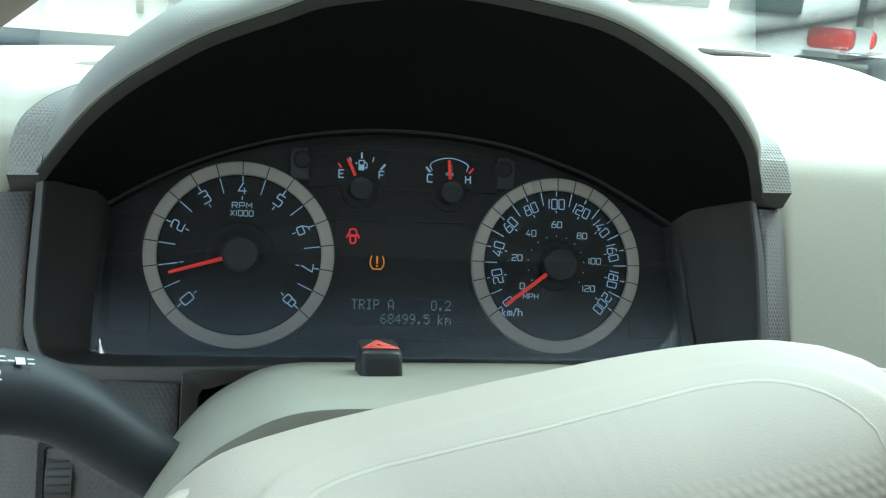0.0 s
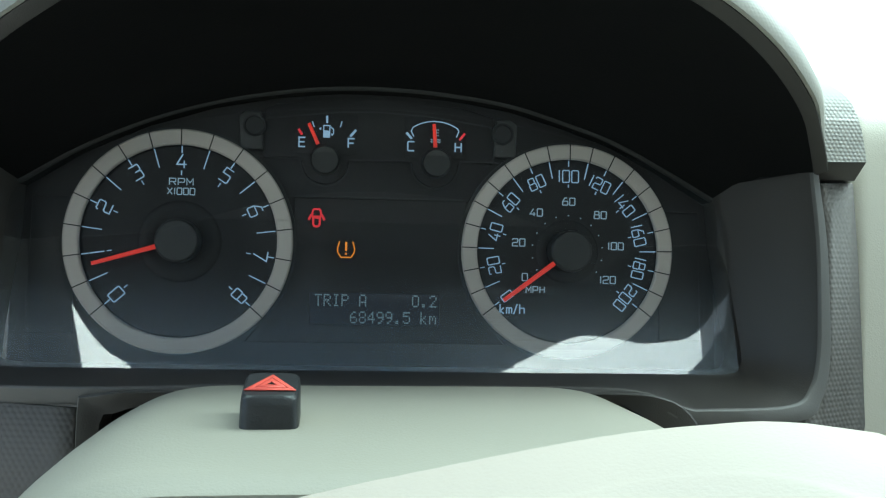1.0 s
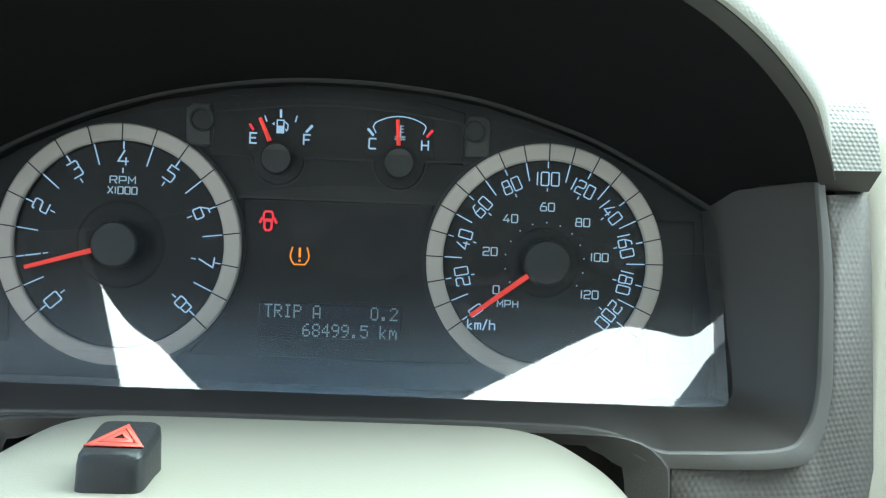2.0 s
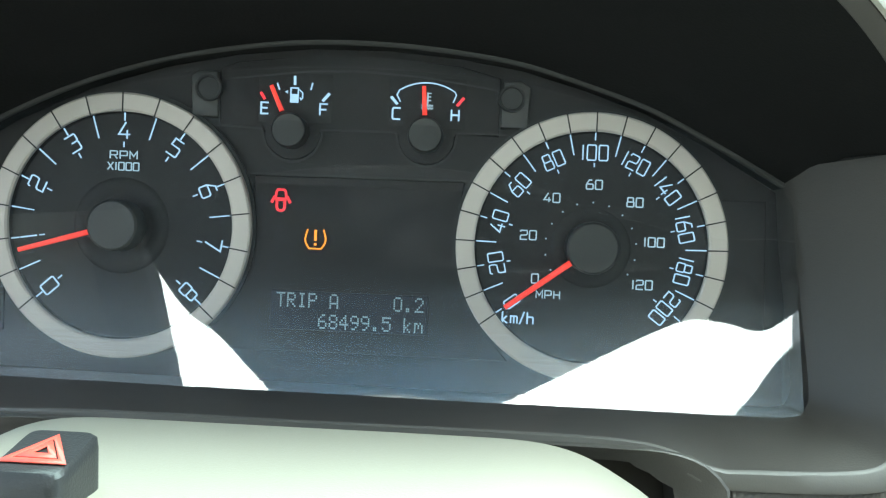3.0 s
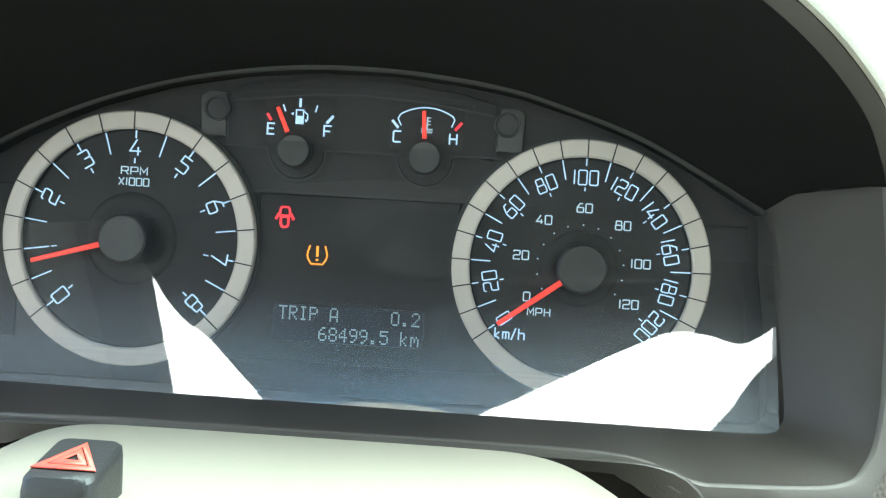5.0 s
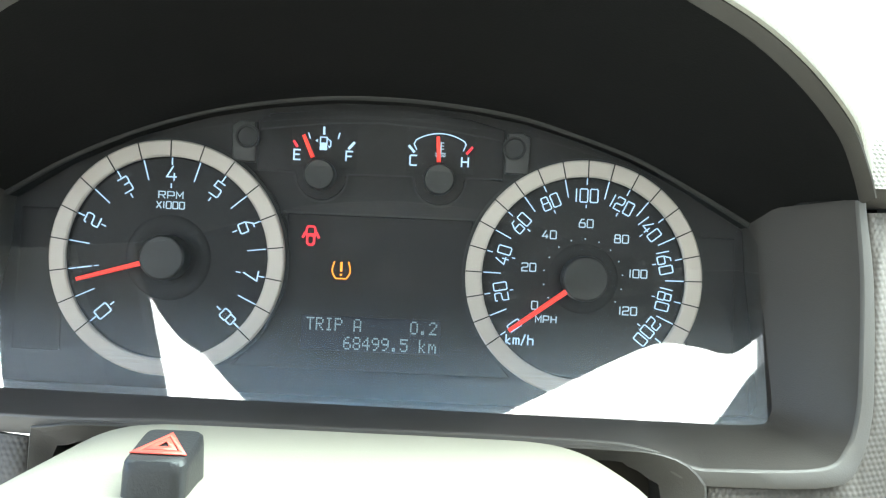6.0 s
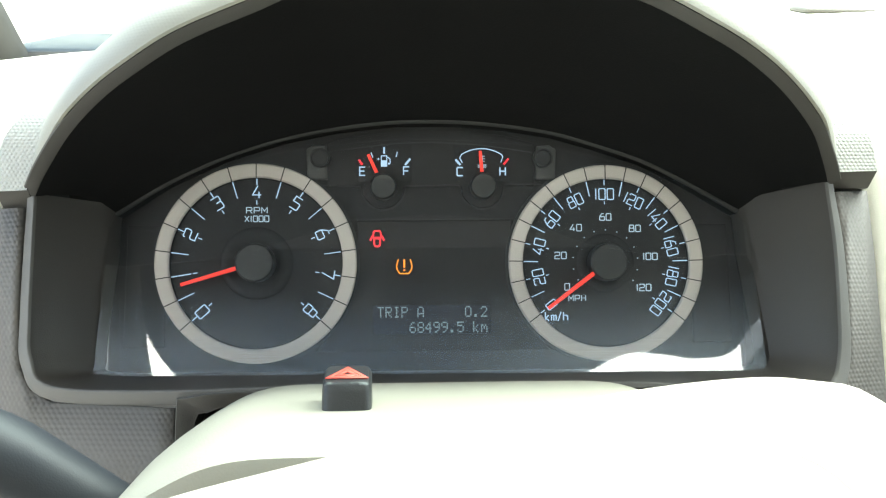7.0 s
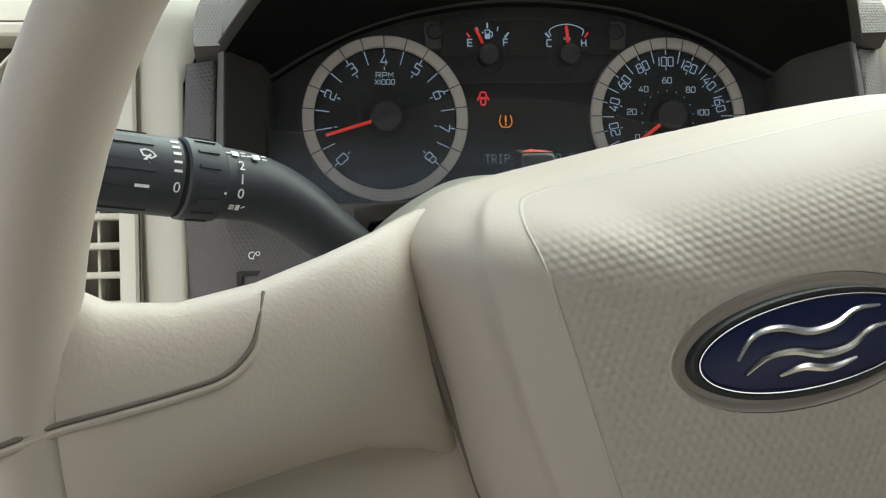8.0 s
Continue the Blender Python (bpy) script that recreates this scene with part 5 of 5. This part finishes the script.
# added unseen sheet below the pane, outlined to darken the lens reflection's middle
shade_left = smooth_line([(-0.352, -0.380, 0), (-0.352, -0.490, 0), (-0.343, -0.530, 0), (-0.330, -0.565, 0), (-0.312, -0.597, 0), (-0.286, -0.622, 0), (-0.256, -0.672, 0), (-0.228, -0.720, 0), (-0.200, -0.790, 0), (-0.185, -0.860, 0)], 4)
shade_right = smooth_line([(0.000, -0.860, 0), (0.060, -0.750, 0), (0.125, -0.697, 0), (0.205, -0.635, 0), (0.260, -0.593, 0), (0.310, -0.563, 0), (0.360, -0.566, 0), (0.410, -0.574, 0), (0.470, -0.562, 0), (0.540, -0.515, 0), (0.600, -0.455, 0), (0.600, -0.380, 0)], 4)
# added corner sheet bounds the right-hand bright reflection
part("reflection_cutoff", ([(0.355, -0.862, 1.765), (0.385, -0.745, 1.765), (0.448, -0.665, 1.765), (0.530, -0.590, 1.765), (0.604, -0.525, 1.765), (0.604, -0.862, 1.765)], [(0, 1, 2, 3, 4, 5)]), HEADLINER, cabin, "unseen dark headliner, cut to shape the lens reflections", 0.004)
part("reflection_shade", ([(p.x, p.y, 1.765) for p in shade_left + shade_right], [tuple(range(len(shade_left) + len(shade_right)))]), SHADE_SHEET, cabin, "added dark sheet that shapes the lens reflections", 0.004)
part("rear_wall", wbox(-0.45, 1.15, -2.24, -2.2, 0.50, 1.20), HEADLINER, cabin)
part("right_door", wbox(1.11, 1.15, -2.2, 0.62, 0.50, 1.22), HEADLINER, cabin)
part("left_sill", wbox(-0.47, -0.43, -2.2, 0.62, 0.46, 0.58), HEADLINER, cabin)
part("left_rear_door", wbox(-0.47, -0.43, -2.2, -0.85, 0.58, 1.22), HEADLINER, cabin)
for x in (-0.45, 1.13):
    part("a_pillar", tube([(x * 1.0 - 0.0, 0.60, 1.18), (x * 0.93 + 0.02, -0.13, 1.76)], 0.035, 12), HEADLINER, cabin)
    part("b_pillar", tube([(x, -0.85, 0.6), (x, -0.85, 1.2), (x * 0.94 + 0.02, -0.9, 1.76)], 0.045, 12), HEADLINER, cabin)
    part("rear_pillar", tube([(x, -2.2, 1.2), (x * 0.93 + 0.02, -2.05, 1.76)], 0.08, 12), HEADLINER, cabin)
screen_glass = part("windscreen", ([(-0.43, 0.60, 1.20), (1.11, 0.60, 1.20), (1.05, -0.12, 1.755), (-0.39, -0.12, 1.755)], [(0, 1, 2, 3)]), GLASS, cabin, "clear windscreen", 0.004)
screen_glass.visible_shadow = False
part("cowl", wbox(-0.46, 1.16, 0.58, 0.86, 1.185, 1.215, 0.01), BLACK, cabin, "black cowl at the foot of the windscreen")
part("bonnet", loft([[Vector((x, y, z - 0.02 * ((x - 0.35) / 0.8) ** 2)) for y, z in ((0.84, 1.215), (1.0, 1.20), (1.4, 1.15), (1.75, 1.05), (1.85, 0.85))] for x in np.linspace(-0.5, 1.2, 12)], False), WHITE_PAINT, cabin, "white bonnet", 0.01)
for n, (x, s) in enumerate(((0.0, 1), (0.72, 1))):
    seat = thing("car_seat", (x, -0.95, 0.5), "beige cloth front seat with a headrest", "car seat", W, group="front seats")
    part("seat_cushion", wbox(x - 0.25, x + 0.25, -1.15, -0.62, 0.56, 0.76, 0.05), CLOTH, seat)
    part("seat_back", rbox((x, -1.18, 1.08), (0.48, 0.14, 0.66), 0.05, 4, (-14, 0, 0)), CLOTH, seat)
    part("headrest", rbox((x, -1.30, 1.52), (0.26, 0.09, 0.17), 0.035, 4, (-10, 0, 0)), CLOTH, seat)
    part("seat_base", wbox(x - 0.2, x + 0.2, -1.1, -0.65, 0.50, 0.57), BLACK, seat)

# ---- outside ----
solo("ground", ([(-600, -600, 0), (600, -600, 0), (600, 600, 0), (-600, 600, 0)], [(0, 1, 2, 3)]), ASPHALT, (0, 0, 0), "grey asphalt car park", "ground", W, "structure")


def parked_car(at, label, group):
    """A tall white estate car, nose along its own y."""
    car = thing("parked_car", (0, 0, 0), label, "car", pose(*at), group=group)
    body = [(-0.90, 0.35), (-0.94, 0.85), (-0.92, 1.24), (-0.82, 1.72), (-0.70, 1.92), (0, 1.96), (0.70, 1.92), (0.82, 1.72), (0.92, 1.24), (0.94, 0.85), (0.90, 0.35)]
    rows = [[Vector((x * s, y, 0.35 + (z - 0.35) * k)) for x, z in body] for y, s, k in ((-2.32, 0.93, 0.93), (-2.26, 0.98, 0.98), (-1.0, 1.0, 1.0), (0.6, 1.0, 1.0), (1.1, 0.99, 0.80), (1.5, 0.98, 0.58), (2.2, 0.92, 0.50), (2.3, 0.85, 0.32))]
    part("body", loft(rows), WHITE_PAINT, car, "white painted body")
    part("rear_window", rbox((0, -2.30, 1.56), (1.30, 0.05, 0.42), 0.02), DARK_GLASS, car)
    part("bumper", rbox((0, -2.22, 0.86), (1.96, 0.60, 0.50), 0.06, 3), BLACK, car)
    part("bumper_trim", rbox((0, -2.22, 1.15), (1.93, 0.42, 0.015), 0.006), CHROME, car)
    for s in (-1, 1):
        part("tail_lamp", rbox((s * 0.855, -2.19, 1.255), (0.19, 0.34, 0.16), 0.05, 4), TAIL_RED, car, "red tail lamp")
        for y0, y1 in ((-1.95, -1.40), (-1.25, -0.35), (-0.25, 0.65)):
            part("side_window", rbox((s * 0.868, (y0 + y1) / 2, 1.58), (0.05, y1 - y0, 0.36), 0.02, 2, (0, -s * 12, 0)), DARK_GLASS, car)
        for y in (-1.4, 1.45):
            w = part("wheel", tube([(s * 0.70, y, 0.36), (s * 0.95, y, 0.36)], 0.36, 28), TYRE, car)
            part("rim", tube([(s * 0.92, y, 0.36), (s * 0.96, y, 0.36)], 0.22, 24), CHROME, w)
    return car


parked_car((3.04, 8.12, 0, 0, 0, 50), "tall white car with red tail lamps parked on asphalt", "parked cars")
wall = thing("boundary_wall", (-4, 14, 0), "pale painted wall behind the car park", "wall", W, "structure")
part("wall_body", wbox(-18, 14, 14.0, 14.3, 0, 4.2, 0.02), CONCRETE, wall)
part("wall_post", wbox(-1.80, -1.70, 13.88, 13.99, 0.72, 4.2, 0.01), BLACK, wall, "dark post on the wall")
part("wall_box", wbox(-1.62, -1.30, 13.90, 13.99, 1.02, 1.40, 0.02), GREY, wall, "grey box on the wall")
